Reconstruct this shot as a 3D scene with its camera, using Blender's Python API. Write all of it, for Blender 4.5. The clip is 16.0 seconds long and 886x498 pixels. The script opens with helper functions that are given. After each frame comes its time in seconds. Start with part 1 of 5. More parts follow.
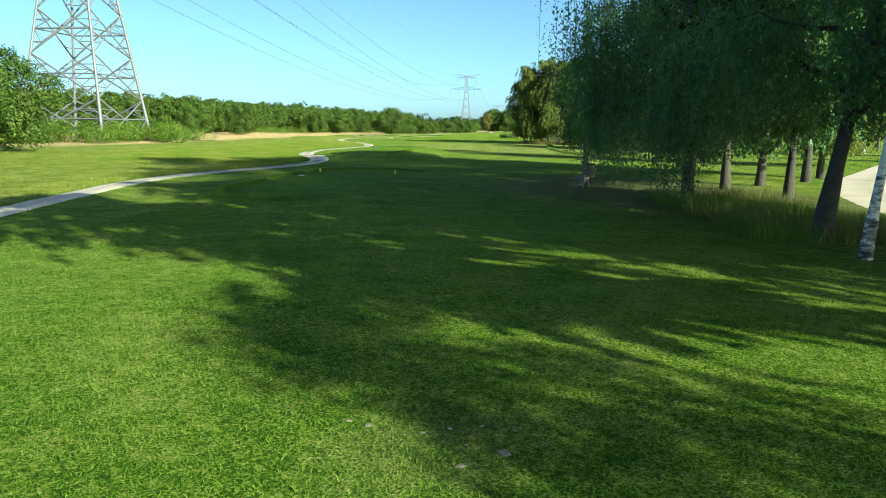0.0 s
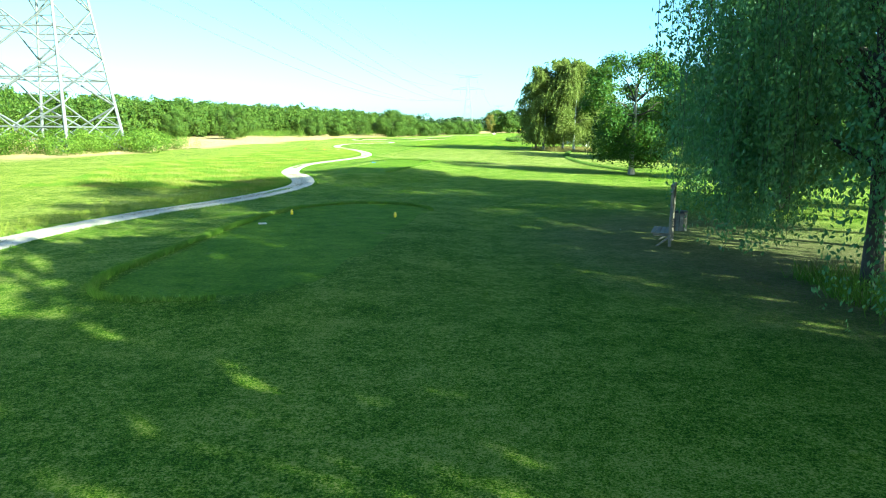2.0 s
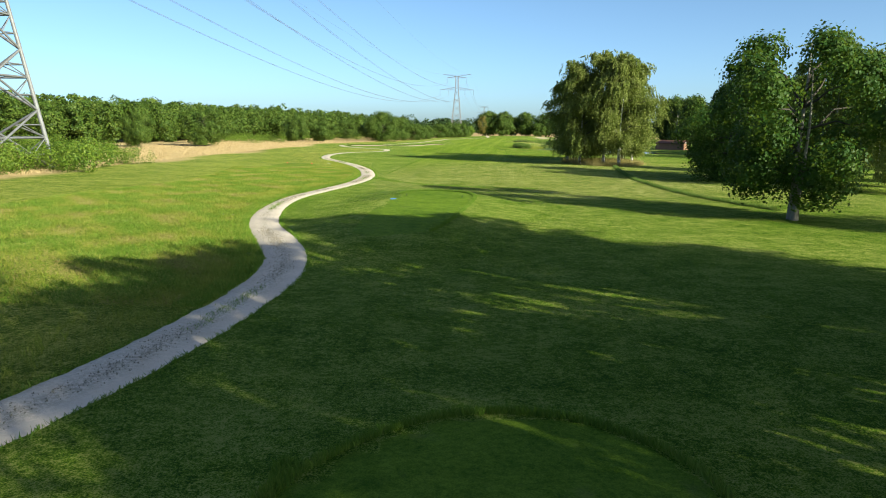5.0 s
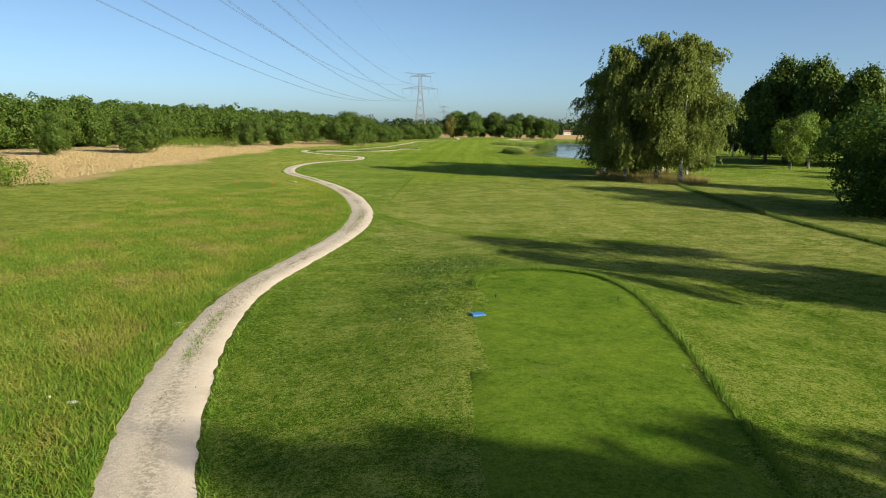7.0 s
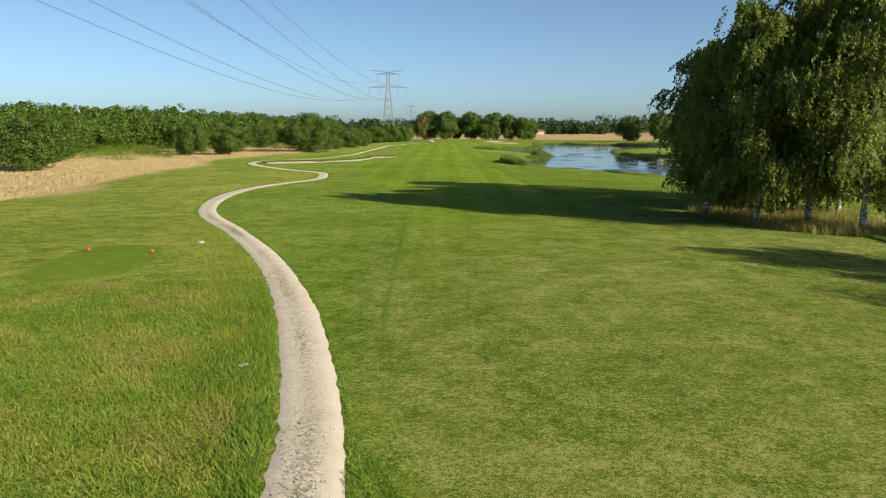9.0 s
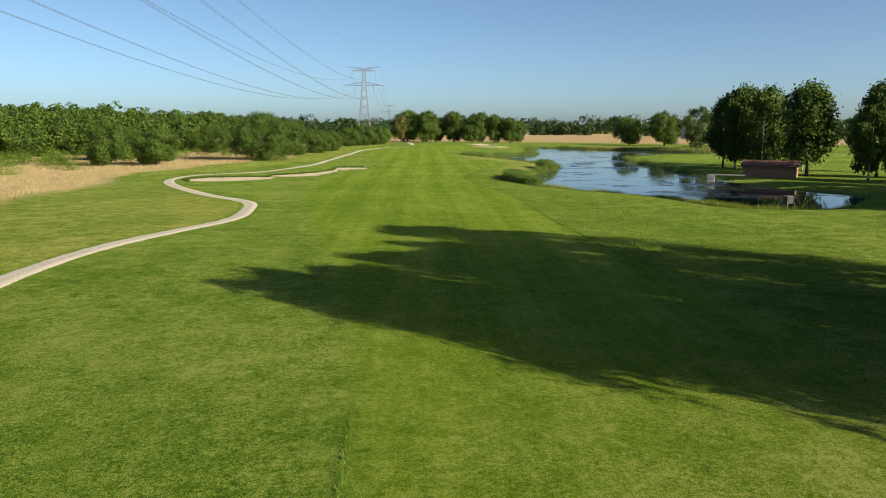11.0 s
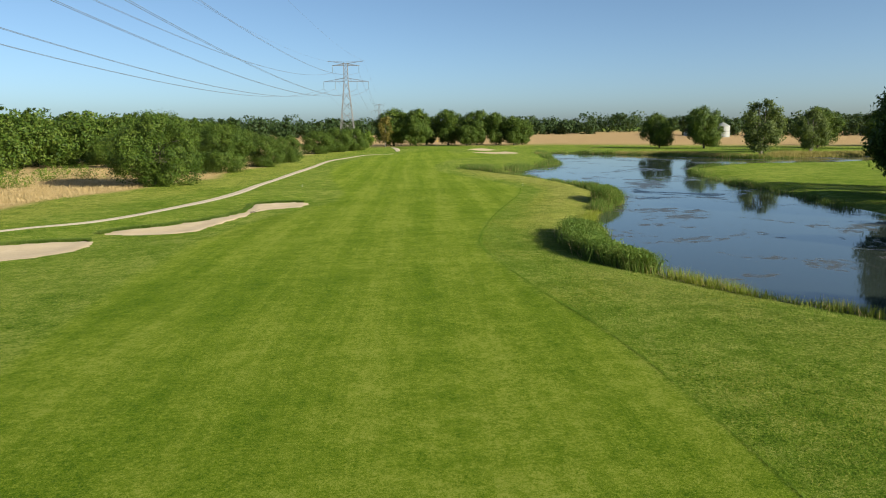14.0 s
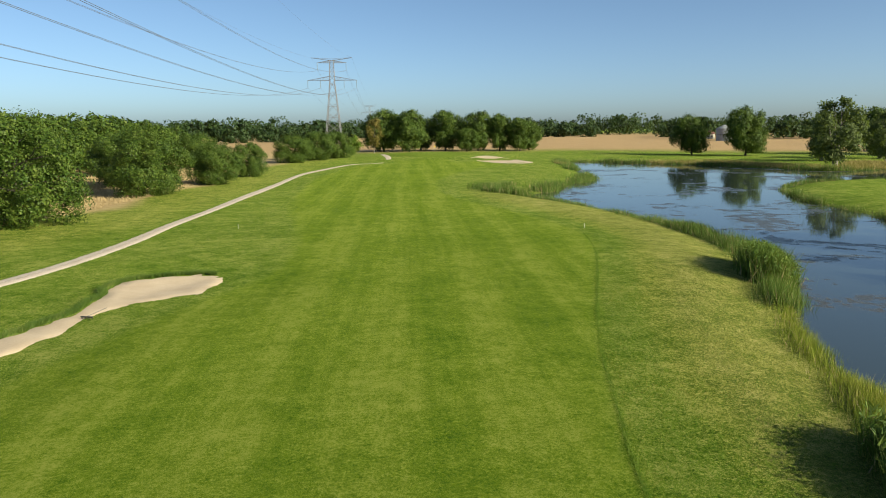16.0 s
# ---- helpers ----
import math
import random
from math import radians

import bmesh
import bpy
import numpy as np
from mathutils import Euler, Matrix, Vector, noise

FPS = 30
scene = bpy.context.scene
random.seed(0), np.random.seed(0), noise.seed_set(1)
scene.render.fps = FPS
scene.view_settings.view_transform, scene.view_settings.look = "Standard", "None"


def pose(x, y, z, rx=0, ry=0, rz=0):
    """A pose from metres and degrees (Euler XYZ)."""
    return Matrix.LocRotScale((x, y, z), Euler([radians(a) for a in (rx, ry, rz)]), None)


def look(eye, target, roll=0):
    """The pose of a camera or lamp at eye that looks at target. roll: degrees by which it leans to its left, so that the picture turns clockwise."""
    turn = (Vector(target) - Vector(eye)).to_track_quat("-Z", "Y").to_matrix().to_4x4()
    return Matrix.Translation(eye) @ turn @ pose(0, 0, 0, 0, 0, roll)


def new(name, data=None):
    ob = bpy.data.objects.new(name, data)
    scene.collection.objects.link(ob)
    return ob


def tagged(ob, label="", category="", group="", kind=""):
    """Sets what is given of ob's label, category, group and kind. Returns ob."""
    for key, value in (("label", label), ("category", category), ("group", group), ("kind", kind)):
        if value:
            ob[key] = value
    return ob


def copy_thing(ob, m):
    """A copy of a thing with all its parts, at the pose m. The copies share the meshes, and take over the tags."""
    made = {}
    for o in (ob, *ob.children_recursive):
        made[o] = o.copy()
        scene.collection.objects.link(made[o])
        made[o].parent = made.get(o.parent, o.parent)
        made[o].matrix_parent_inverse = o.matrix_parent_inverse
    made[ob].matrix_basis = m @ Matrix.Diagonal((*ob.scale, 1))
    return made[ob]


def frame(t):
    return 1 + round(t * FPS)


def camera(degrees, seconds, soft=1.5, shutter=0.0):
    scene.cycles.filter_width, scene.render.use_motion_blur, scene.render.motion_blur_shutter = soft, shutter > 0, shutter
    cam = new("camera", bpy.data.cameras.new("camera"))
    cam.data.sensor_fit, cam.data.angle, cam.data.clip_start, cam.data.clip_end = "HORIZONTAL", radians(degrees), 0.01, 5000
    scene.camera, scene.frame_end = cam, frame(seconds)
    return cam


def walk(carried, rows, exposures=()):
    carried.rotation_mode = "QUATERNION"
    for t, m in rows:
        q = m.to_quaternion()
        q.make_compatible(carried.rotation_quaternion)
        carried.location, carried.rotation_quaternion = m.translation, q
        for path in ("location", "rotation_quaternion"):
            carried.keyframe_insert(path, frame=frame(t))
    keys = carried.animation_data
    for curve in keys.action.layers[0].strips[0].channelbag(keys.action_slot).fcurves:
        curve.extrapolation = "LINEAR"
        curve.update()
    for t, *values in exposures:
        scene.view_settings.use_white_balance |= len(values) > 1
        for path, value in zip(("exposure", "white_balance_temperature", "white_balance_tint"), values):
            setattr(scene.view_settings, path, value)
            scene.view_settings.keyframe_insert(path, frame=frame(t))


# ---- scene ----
cam = camera(62.8, 16.0, 1.0)
EXPOSURES = [(0, 1.6, 6200, -18), (1.0, 2.3, 5950, -28), (2.0, 2.65, 5900, -31), (3.5, 2.4, 5950, -28), (4.2, 1.95, 6200, -16), (6.3, 1.0, 7000, 0), (16, 1.0, 7000, 0)]
PATH = [
    (0, (0.859, -2.468, 2.8), (0.831, -0.496, 2.471), 0.8),
    (0.5, (0.74, -0.073, 3.039), (0.711, 1.899, 2.708), 0.6),
    (1, (0.593, 2.665, 3.352), (0.563, 4.637, 3.019), 0.5),
    (1.5, (0.363, 5.797, 3.617), (0.332, 7.769, 3.286), 0.6),
    (2, (-0.033, 8.99, 3.824), (-0.064, 10.963, 3.494), 0.6),
    (2.5, (-0.572, 12.321, 3.973), (-0.602, 14.294, 3.644), 0.6),
    (3, (-1.236, 15.701, 4.077), (-1.26, 17.674, 3.75), 0.7),
    (3.5, (-2.045, 19.629, 4.221), (-2.06, 21.602, 3.892), 0.7),
    (4, (-2.869, 23.569, 4.408), (-2.874, 25.542, 4.083), 0.6),
    (4.2, (-3.192, 25.209, 4.534), (-3.195, 27.182, 4.207), 0.6),
    (6.3, (-8.478, 48.264, 5.226), (-8.381, 50.234, 4.898), 0.7),
    (6.5, (-8.955, 51.024, 5.321), (-8.842, 52.994, 4.993), 0.7),
    (7, (-9.895, 58.616, 5.442), (-9.763, 60.585, 5.115), 0.6),
    (7.5, (-10.614, 66.468, 5.584), (-10.457, 68.435, 5.257), 0.4),
    (7.6, (-10.71, 68.03, 5.609), (-10.549, 69.996, 5.282), 0.4),
    (8, (-10.936, 74.595, 5.817), (-10.763, 76.56, 5.489), 0.2),
    (8.5, (-11.052, 83.082, 6.054), (-10.856, 85.045, 5.727), 0.1),
    (9, (-10.866, 91.602, 6.353), (-10.646, 93.563, 6.025), -0.0),
    (9.5, (-10.508, 100.518, 6.631), (-10.251, 102.474, 6.304), 0.1),
    (10, (-9.911, 109.014, 6.908), (-9.637, 110.967, 6.579), 0.1),
    (10.2, (-9.61, 112.394, 6.962), (-9.334, 114.347, 6.635), 0.3),
    (12.3, (-4.165, 148.771, 7.742), (-3.876, 150.722, 7.407), -0.6),
    (12.5, (-3.648, 152.463, 7.821), (-3.357, 154.413, 7.486), -0.7),
    (13, (-2.37, 161.731, 7.912), (-2.078, 163.681, 7.578), -0.7),
    (13.5, (-1.16, 170.997, 8.008), (-0.866, 172.947, 7.676), -0.6),
    (14, (-0.042, 180.103, 8.104), (0.252, 182.053, 7.772), -0.5),
    (14.5, (0.896, 189.219, 8.262), (1.189, 191.17, 7.932), -0.5),
    (15, (1.559, 198.91, 8.368), (1.857, 200.86, 8.037), -0.6),
    (15.5, (2.451, 208.331, 8.562), (2.76, 210.28, 8.233), -0.6),
    (16, (3.42, 217.326, 8.692), (3.738, 219.273, 8.364), -0.5),
]
walk(cam, [(t, look(eye, target, roll)) for t, eye, target, roll in PATH],
     EXPOSURES)

# ---- world, sun ----
SUN_AZ, SUN_EL = radians(131.0), radians(21.5)
world = bpy.data.worlds.new("world")
scene.world = world
world.use_nodes = True
wn = world.node_tree.nodes
wl = world.node_tree.links
sky = wn.new("ShaderNodeTexSky")
sky.sky_type = 'NISHITA'
sky.sun_disc = False
sky.sun_elevation, sky.sun_rotation = SUN_EL, SUN_AZ
sky.altitude, sky.air_density, sky.dust_density, sky.ozone_density = 100, 0.53, 1.35, 2.8
wl.new(sky.outputs[0], wn["Background"].inputs[0])
wn["Background"].inputs[1].default_value = 0.086
sun_data = bpy.data.lights.new("sun", 'SUN')
sun_data.energy, sun_data.angle, sun_data.color = 4.7, radians(0.5), (1.0, 0.93, 0.76)
sun = new("sun", sun_data)
sun_dir = Vector((math.sin(SUN_AZ) * math.cos(SUN_EL), math.cos(SUN_AZ) * math.cos(SUN_EL), math.sin(SUN_EL)))
sun.matrix_world = look(sun_dir * 200, (0, 0, 0))


# ---- materials ----
def mat_new(name):
    m = bpy.data.materials.new(name)
    m.use_nodes = True
    n, l = m.node_tree.nodes, m.node_tree.links
    return m, n, l, n["Principled BSDF"]


def ramp(n, stops):
    r = n.new("ShaderNodeValToRGB")
    while len(r.color_ramp.elements) < len(stops):
        r.color_ramp.elements.new(0.5)
    for e, (p, c) in zip(r.color_ramp.elements, stops):
        e.position, e.color = p, (*c, 1) if len(c) == 3 else c
    return r


def noise_tex(n, l, coord, scale, detail=4, rough=0.6, dist=0.0):
    t = n.new("ShaderNodeTexNoise")
    t.inputs["Scale"].default_value, t.inputs["Detail"].default_value = scale, detail
    t.inputs["Roughness"].default_value, t.inputs["Distortion"].default_value = rough, dist
    if coord is not None:
        l.new(coord, t.inputs["Vector"])
    return t


def mix_rgb(n, l, fac, a, b, blend='MIX'):
    m = n.new("ShaderNodeMix")
    m.data_type, m.blend_type = 'RGBA', blend
    for sock, v in ((m.inputs[0], fac), (m.inputs[6], a), (m.inputs[7], b)):
        if isinstance(v, (int, float)):
            sock.default_value = v
        elif isinstance(v, tuple):
            sock.default_value = (*v, 1)
        else:
            l.new(v, sock)
    return m.outputs[2]


def math_node(n, l, op, a, b=0.0, c=None, clamp=False):
    m = n.new("ShaderNodeMath")
    m.operation, m.use_clamp = op, clamp
    for i, v in enumerate((a, b) if c is None else (a, b, c)):
        if isinstance(v, (int, float)):
            m.inputs[i].default_value = v
        else:
            l.new(v, m.inputs[i])
    return m.outputs[0]


def surface(name, dark, light, scale=8.0, rough=0.7, metal=0.0, bump=0.3, fine=60.0, island=0.0):
    """A plain worn surface: two tones at two scales, with fine relief."""
    m, n, l, b = mat_new(name)
    co = n.new("ShaderNodeTexCoord").outputs["Object"]
    a, f = noise_tex(n, l, co, scale), noise_tex(n, l, co, fine, 3)
    v = math_node(n, l, 'MULTIPLY_ADD', f.outputs["Fac"], 0.45, math_node(n, l, 'MULTIPLY', a.outputs["Fac"], 0.6))
    r = ramp(n, [(0.3, dark), (0.75, light)])
    l.new(v, r.inputs[0])
    l.new(r.outputs[0], b.inputs["Base Color"])
    b.inputs["Roughness"].default_value, b.inputs["Metallic"].default_value = rough, metal
    bp = n.new("ShaderNodeBump")
    bp.inputs["Strength"].default_value, bp.inputs["Distance"].default_value = bump, 0.01
    l.new(f.outputs["Fac"], bp.inputs["Height"])
    l.new(bp.outputs[0], b.inputs["Normal"])
    return m


def leaf_material(name, tones, trans=0.35, rough=0.55, gloss=0.18):
    """Leaves: each one its own tone, dull gloss above and light coming through."""
    m, n, l, b = mat_new(name)
    g = n.new("ShaderNodeNewGeometry")
    r = ramp(n, [(i / (len(tones) - 1), c) for i, c in enumerate(tones)])
    co = n.new("ShaderNodeTexCoord").outputs["Object"]
    big = noise_tex(n, l, co, 0.5, 2)
    v = math_node(n, l, 'MULTIPLY_ADD', g.outputs["Random Per Island"], 0.6,
                  math_node(n, l, 'MULTIPLY_ADD', big.outputs["Fac"], 1.2, -0.35), clamp=True)
    l.new(v, r.inputs[0])
    l.new(r.outputs[0], b.inputs["Base Color"])
    b.inputs["Roughness"].default_value = rough
    b.inputs["Specular IOR Level"].default_value = gloss
    t = n.new("ShaderNodeBsdfTranslucent")
    l.new(mix_rgb(n, l, 0.5, r.outputs[0], (0.20, 0.26, 0.03)), t.inputs["Color"])
    mx = n.new("ShaderNodeMixShader")
    mx.inputs[0].default_value = trans
    l.new(b.outputs[0], mx.inputs[1]), l.new(t.outputs[0], mx.inputs[2])
    l.new(mx.outputs[0], n["Material Output"].inputs[0])
    return m


def turf_nodes(n, l, b):
    """Turf: colour by kind of mowing, mottled at five scales."""
    co = n.new("ShaderNodeTexCoord").outputs["Object"]
    nz = [noise_tex(n, l, co, 0.09, 4), noise_tex(n, l, co, 0.55, 5), noise_tex(n, l, co, 1.9, 4, 0.65), noise_tex(n, l, co, 8.5, 4, 0.7), noise_tex(n, l, co, 32.0, 3, 0.75)]

    def tone(stops, weights, mean, shift=None):
        v = mean - 0.5 * sum(weights)
        if shift is not None:
            v = math_node(n, l, 'ADD', shift, v)
        for k, w in enumerate(weights):
            v = math_node(n, l, 'MULTIPLY_ADD', nz[k].outputs["Fac"], w, v, clamp=k == 4)
        r = ramp(n, stops)
        l.new(v, r.inputs[0])
        return r.outputs[0]
    rough_grass = tone([(0.0, (0.040, 0.088, 0.007)), (0.35, (0.100, 0.182, 0.012)), (0.7, (0.178, 0.248, 0.028)), (1.0, (0.31, 0.325, 0.09))],
                       (1.0, 1.3, 1.2, 2.4, 4.6), 0.46)
    return co, nz, tone, rough_grass


def attr(n, name):
    a = n.new("ShaderNodeAttribute")
    a.attribute_name = name
    return a.outputs["Fac"]


def ground_material():
    m, n, l, b = mat_new("turf")
    co, nz, tone, rough_grass = turf_nodes(n, l, b)
    n1, n2, n3, n4 = nz[0], nz[1], nz[3], nz[4]
    # mowing stripes: broad passes and fine streaks along the run of the fairway
    sep = n.new("ShaderNodeSeparateXYZ")
    l.new(co, sep.inputs[0])
    wob = math_node(n, l, 'MULTIPLY_ADD', n1.outputs["Fac"], 0.9, sep.outputs[0])
    wob = math_node(n, l, 'MULTIPLY_ADD', sep.outputs[1], -0.115, wob)
    st = math_node(n, l, 'SINE', math_node(n, l, 'MULTIPLY', wob, 1.35))
    comb = n.new("ShaderNodeCombineXYZ")
    l.new(math_node(n, l, 'MULTIPLY', wob, 1.0), comb.inputs[0]), l.new(math_node(n, l, 'MULTIPLY', sep.outputs[1], 0.035), comb.inputs[1])
    streak = noise_tex(n, l, comb.outputs[0], 1.1, 5, 0.7)
    st = math_node(n, l, 'MULTIPLY_ADD', st, 0.26, math_node(n, l, 'MULTIPLY_ADD', streak.outputs["Fac"], 2.6, -0.8), clamp=True)
    shift = math_node(n, l, 'MULTIPLY_ADD', st, 0.34, -0.17)
    fair = tone([(0.0, (0.050, 0.112, 0.007)), (0.4, (0.122, 0.192, 0.012)), (0.75, (0.190, 0.258, 0.026)), (1.0, (0.28, 0.320, 0.06))], (0.7, 0.8, 0.9, 1.7, 3.0), 0.53, shift)
    tall = tone([(0.0, (0.062, 0.105, 0.012)), (0.40, (0.155, 0.215, 0.020)), (0.72, (0.255, 0.280, 0.045)), (1.0, (0.40, 0.38, 0.11))], (0.9, 1.4, 1.7, 3.4, 5.6), 0.50)
    dry = tone([(0.0, (0.22, 0.19, 0.07)), (0.4, (0.40, 0.29, 0.14)), (1.0, (0.58, 0.44, 0.25))], (0.6, 0.8, 0.7, 0.9, 0.6), 0.55)
    stub = tone([(0.0, (0.28, 0.19, 0.095)), (0.5, (0.42, 0.285, 0.15)), (1.0, (0.52, 0.37, 0.21))], (0.5, 0.5, 0.4, 0.5, 0.3), 0.5)
    bare = tone([(0.0, (0.055, 0.080, 0.022)), (0.5, (0.135, 0.130, 0.060)), (1.0, (0.26, 0.22, 0.13))], (0.3, 0.6, 0.7, 1.0, 0.8), 0.5)
    mud = tone([(0.0, (0.030, 0.032, 0.014)), (1.0, (0.10, 0.095, 0.045))], (0.3, 0.4, 0.4, 0.5, 0.3), 0.5)
    worn = tone([(0.0, (0.055, 0.095, 0.010)), (0.38, (0.130, 0.175, 0.018)), (0.68, (0.230, 0.245, 0.050)), (1.0, (0.42, 0.38, 0.17))], (0.9, 1.5, 1.5, 2.8, 5.6), 0.50)
    c = rough_grass
    for name, col in (("fairway", fair), ("worn", worn), ("tall", tall), ("dry", dry), ("stubble", stub), ("bare", bare), ("mud", mud)):
        edge = math_node(n, l, 'MULTIPLY_ADD', n3.outputs["Fac"], 0.5, -0.25)
        edge = math_node(n, l, 'MULTIPLY_ADD', n2.outputs["Fac"], 0.5, math_node(n, l, 'ADD', edge, -0.25))
        a = attr(n, name)
        k = math_node(n, l, 'MULTIPLY', math_node(n, l, 'MULTIPLY', a, math_node(n, l, 'SUBTRACT', 1.0, a)), 4.0)
        f = math_node(n, l, 'MULTIPLY_ADD', edge, k, a, clamp=True)
        c = mix_rgb(n, l, f, c, col)
    l.new(c, b.inputs["Base Color"])
    b.inputs["Roughness"].default_value = 0.95
    b.inputs["Specular IOR Level"].default_value = 0.04
    hh = math_node(n, l, 'MULTIPLY_ADD', n4.outputs["Fac"], 0.9, n3.outputs["Fac"])
    bp = n.new("ShaderNodeBump")
    bp.inputs["Strength"].default_value, bp.inputs["Distance"].default_value = 1.0, 0.10
    l.new(hh, bp.inputs["Height"]), l.new(bp.outputs[0], b.inputs["Normal"])
    return m


def green_material(name, dark, light):
    m, n, l, b = mat_new(name)
    co, nz, tone, rough_grass = turf_nodes(n, l, b)
    n4 = nz[4]
    c = tone([(0.0, dark), (1.0, light)], (0.6, 0.9, 1.2, 1.6, 1.8), 0.47)
    worn = noise_tex(n, l, co, 0.9, 4, 0.65)
    r = ramp(n, [(0.60, (0, 0, 0)), (0.72, (1, 1, 1))])
    l.new(worn.outputs["Fac"], r.inputs[0])
    c = mix_rgb(n, l, math_node(n, l, 'MULTIPLY', r.outputs[0], 0.35), c, (0.17, 0.165, 0.06))
    l.new(c, b.inputs["Base Color"])
    b.inputs["Roughness"].default_value = 0.95
    b.inputs["Specular IOR Level"].default_value = 0.04
    bp = n.new("ShaderNodeBump")
    bp.inputs["Strength"].default_value, bp.inputs["Distance"].default_value = 0.9, 0.07
    l.new(n4.outputs["Fac"], bp.inputs["Height"]), l.new(bp.outputs[0], b.inputs["Normal"])
    return m


def gravel_material():
    m, n, l, b = mat_new("gravel")
    co = n.new("ShaderNodeTexCoord").outputs["Object"]
    v = n.new("ShaderNodeTexVoronoi")
    v.inputs["Scale"].default_value = 26
    l.new(co, v.inputs["Vector"])
    n1, n2, n3 = noise_tex(n, l, co, 0.8, 5, 0.65), noise_tex(n, l, co, 9.0, 4, 0.7), noise_tex(n, l, co, 70, 2)
    f = math_node(n, l, 'MULTIPLY_ADD', n1.outputs["Fac"], 0.6, math_node(n, l, 'MULTIPLY_ADD', n2.outputs["Fac"], 0.6, -0.1))
    r = ramp(n, [(0.25, (0.40, 0.31, 0.235)), (0.5, (0.62, 0.50, 0.415)), (0.8, (0.74, 0.62, 0.54))])
    l.new(f, r.inputs[0])
    # loose dark chippings and grass along the crown, by an attribute of the strip
    crown = attr(n, "crown")
    chip = ramp(n, [(0.47, (0, 0, 0)), (0.57, (1, 1, 1))])
    l.new(math_node(n, l, 'MULTIPLY_ADD', n2.outputs["Fac"], 0.7, math_node(n, l, 'MULTIPLY', n3.outputs["Fac"], 0.38)), chip.inputs[0])
    c = mix_rgb(n, l, math_node(n, l, 'MULTIPLY', chip.outputs[0], math_node(n, l, 'MULTIPLY', crown, 0.75)), r.outputs[0], (0.13, 0.115, 0.075))
    sep = n.new("ShaderNodeSeparateColor")
    l.new(v.outputs["Color"], sep.inputs[0])
    c = mix_rgb(n, l, math_node(n, l, 'MULTIPLY', sep.outputs[0], 0.25), c, (0.62, 0.55, 0.47))
    l.new(c, b.inputs["Base Color"])
    b.inputs["Roughness"].default_value = 0.9
    bp = n.new("ShaderNodeBump")
    bp.inputs["Strength"].default_value, bp.inputs["Distance"].default_value = 0.4, 0.012
    l.new(v.outputs["Distance"], bp.inputs["Height"]), l.new(bp.outputs[0], b.inputs["Normal"])
    return m


def water_material():
    m, n, l, b = mat_new("pond_water")
    co = n.new("ShaderNodeTexCoord").outputs["Object"]
    n1, n2, n3 = noise_tex(n, l, co, 0.10, 5, 0.6, 0.6), noise_tex(n, l, co, 0.9, 4, 0.6, 0.5), noise_tex(n, l, co, 3.0, 3)
    weed = ramp(n, [(0.605, (0, 0, 0)), (0.66, (1, 1, 1))])
    l.new(math_node(n, l, 'MULTIPLY_ADD', n2.outputs["Fac"], 0.35, math_node(n, l, 'MULTIPLY', n1.outputs["Fac"], 0.78)), weed.inputs[0])
    wf = math_node(n, l, 'MULTIPLY', weed.outputs[0], math_node(n, l, 'MULTIPLY', n3.outputs["Fac"], 1.3), clamp=True)
    l.new(mix_rgb(n, l, wf, (0.034, 0.046, 0.044), (0.075, 0.062, 0.042)), b.inputs["Base Color"])
    l.new(math_node(n, l, 'MULTIPLY_ADD', wf, 0.45, 0.04), b.inputs["Roughness"])
    b.inputs["IOR"].default_value = 1.33
    b.inputs["Specular IOR Level"].default_value = 0.9
    bp = n.new("ShaderNodeBump")
    bp.inputs["Strength"].default_value, bp.inputs["Distance"].default_value = 0.06, 0.03
    l.new(math_node(n, l, 'MULTIPLY_ADD', n3.outputs["Fac"], 0.3, n2.outputs["Fac"]), bp.inputs["Height"]), l.new(bp.outputs[0], b.inputs["Normal"])
    return m


def bark_birch():
    m, n, l, b = mat_new("birch_bark")
    co = n.new("ShaderNodeTexCoord").outputs["Object"]
    mp = n.new("ShaderNodeMapping")
    mp.inputs["Scale"].default_value = (3, 3, 9)
    l.new(co, mp.inputs[0])
    a, c = noise_tex(n, l, mp.outputs[0], 1.0, 5, 0.7), noise_tex(n, l, co, 1.2, 3)
    sep = n.new("ShaderNodeSeparateXYZ")
    l.new(co, sep.inputs[0])
    low = math_node(n, l, 'MULTIPLY_ADD', sep.outputs[2], -0.10, 0.18)
    v = math_node(n, l, 'SUBTRACT', math_node(n, l, 'MULTIPLY_ADD', c.outputs["Fac"], 0.35, a.outputs["Fac"]), math_node(n, l, 'MAXIMUM', low, -0.05))
    r = ramp(n, [(0.44, (0.030, 0.026, 0.022)), (0.54, (0.16, 0.145, 0.125)), (0.64, (0.60, 0.58, 0.53))])
    l.new(v, r.inputs[0]), l.new(r.outputs[0], b.inputs["Base Color"])
    b.inputs["Roughness"].default_value = 0.8
    bp = n.new("ShaderNodeBump")
    bp.inputs["Strength"].default_value, bp.inputs["Distance"].default_value = 0.6, 0.03
    l.new(a.outputs["Fac"], bp.inputs["Height"]), l.new(bp.outputs[0], b.inputs["Normal"])
    return m


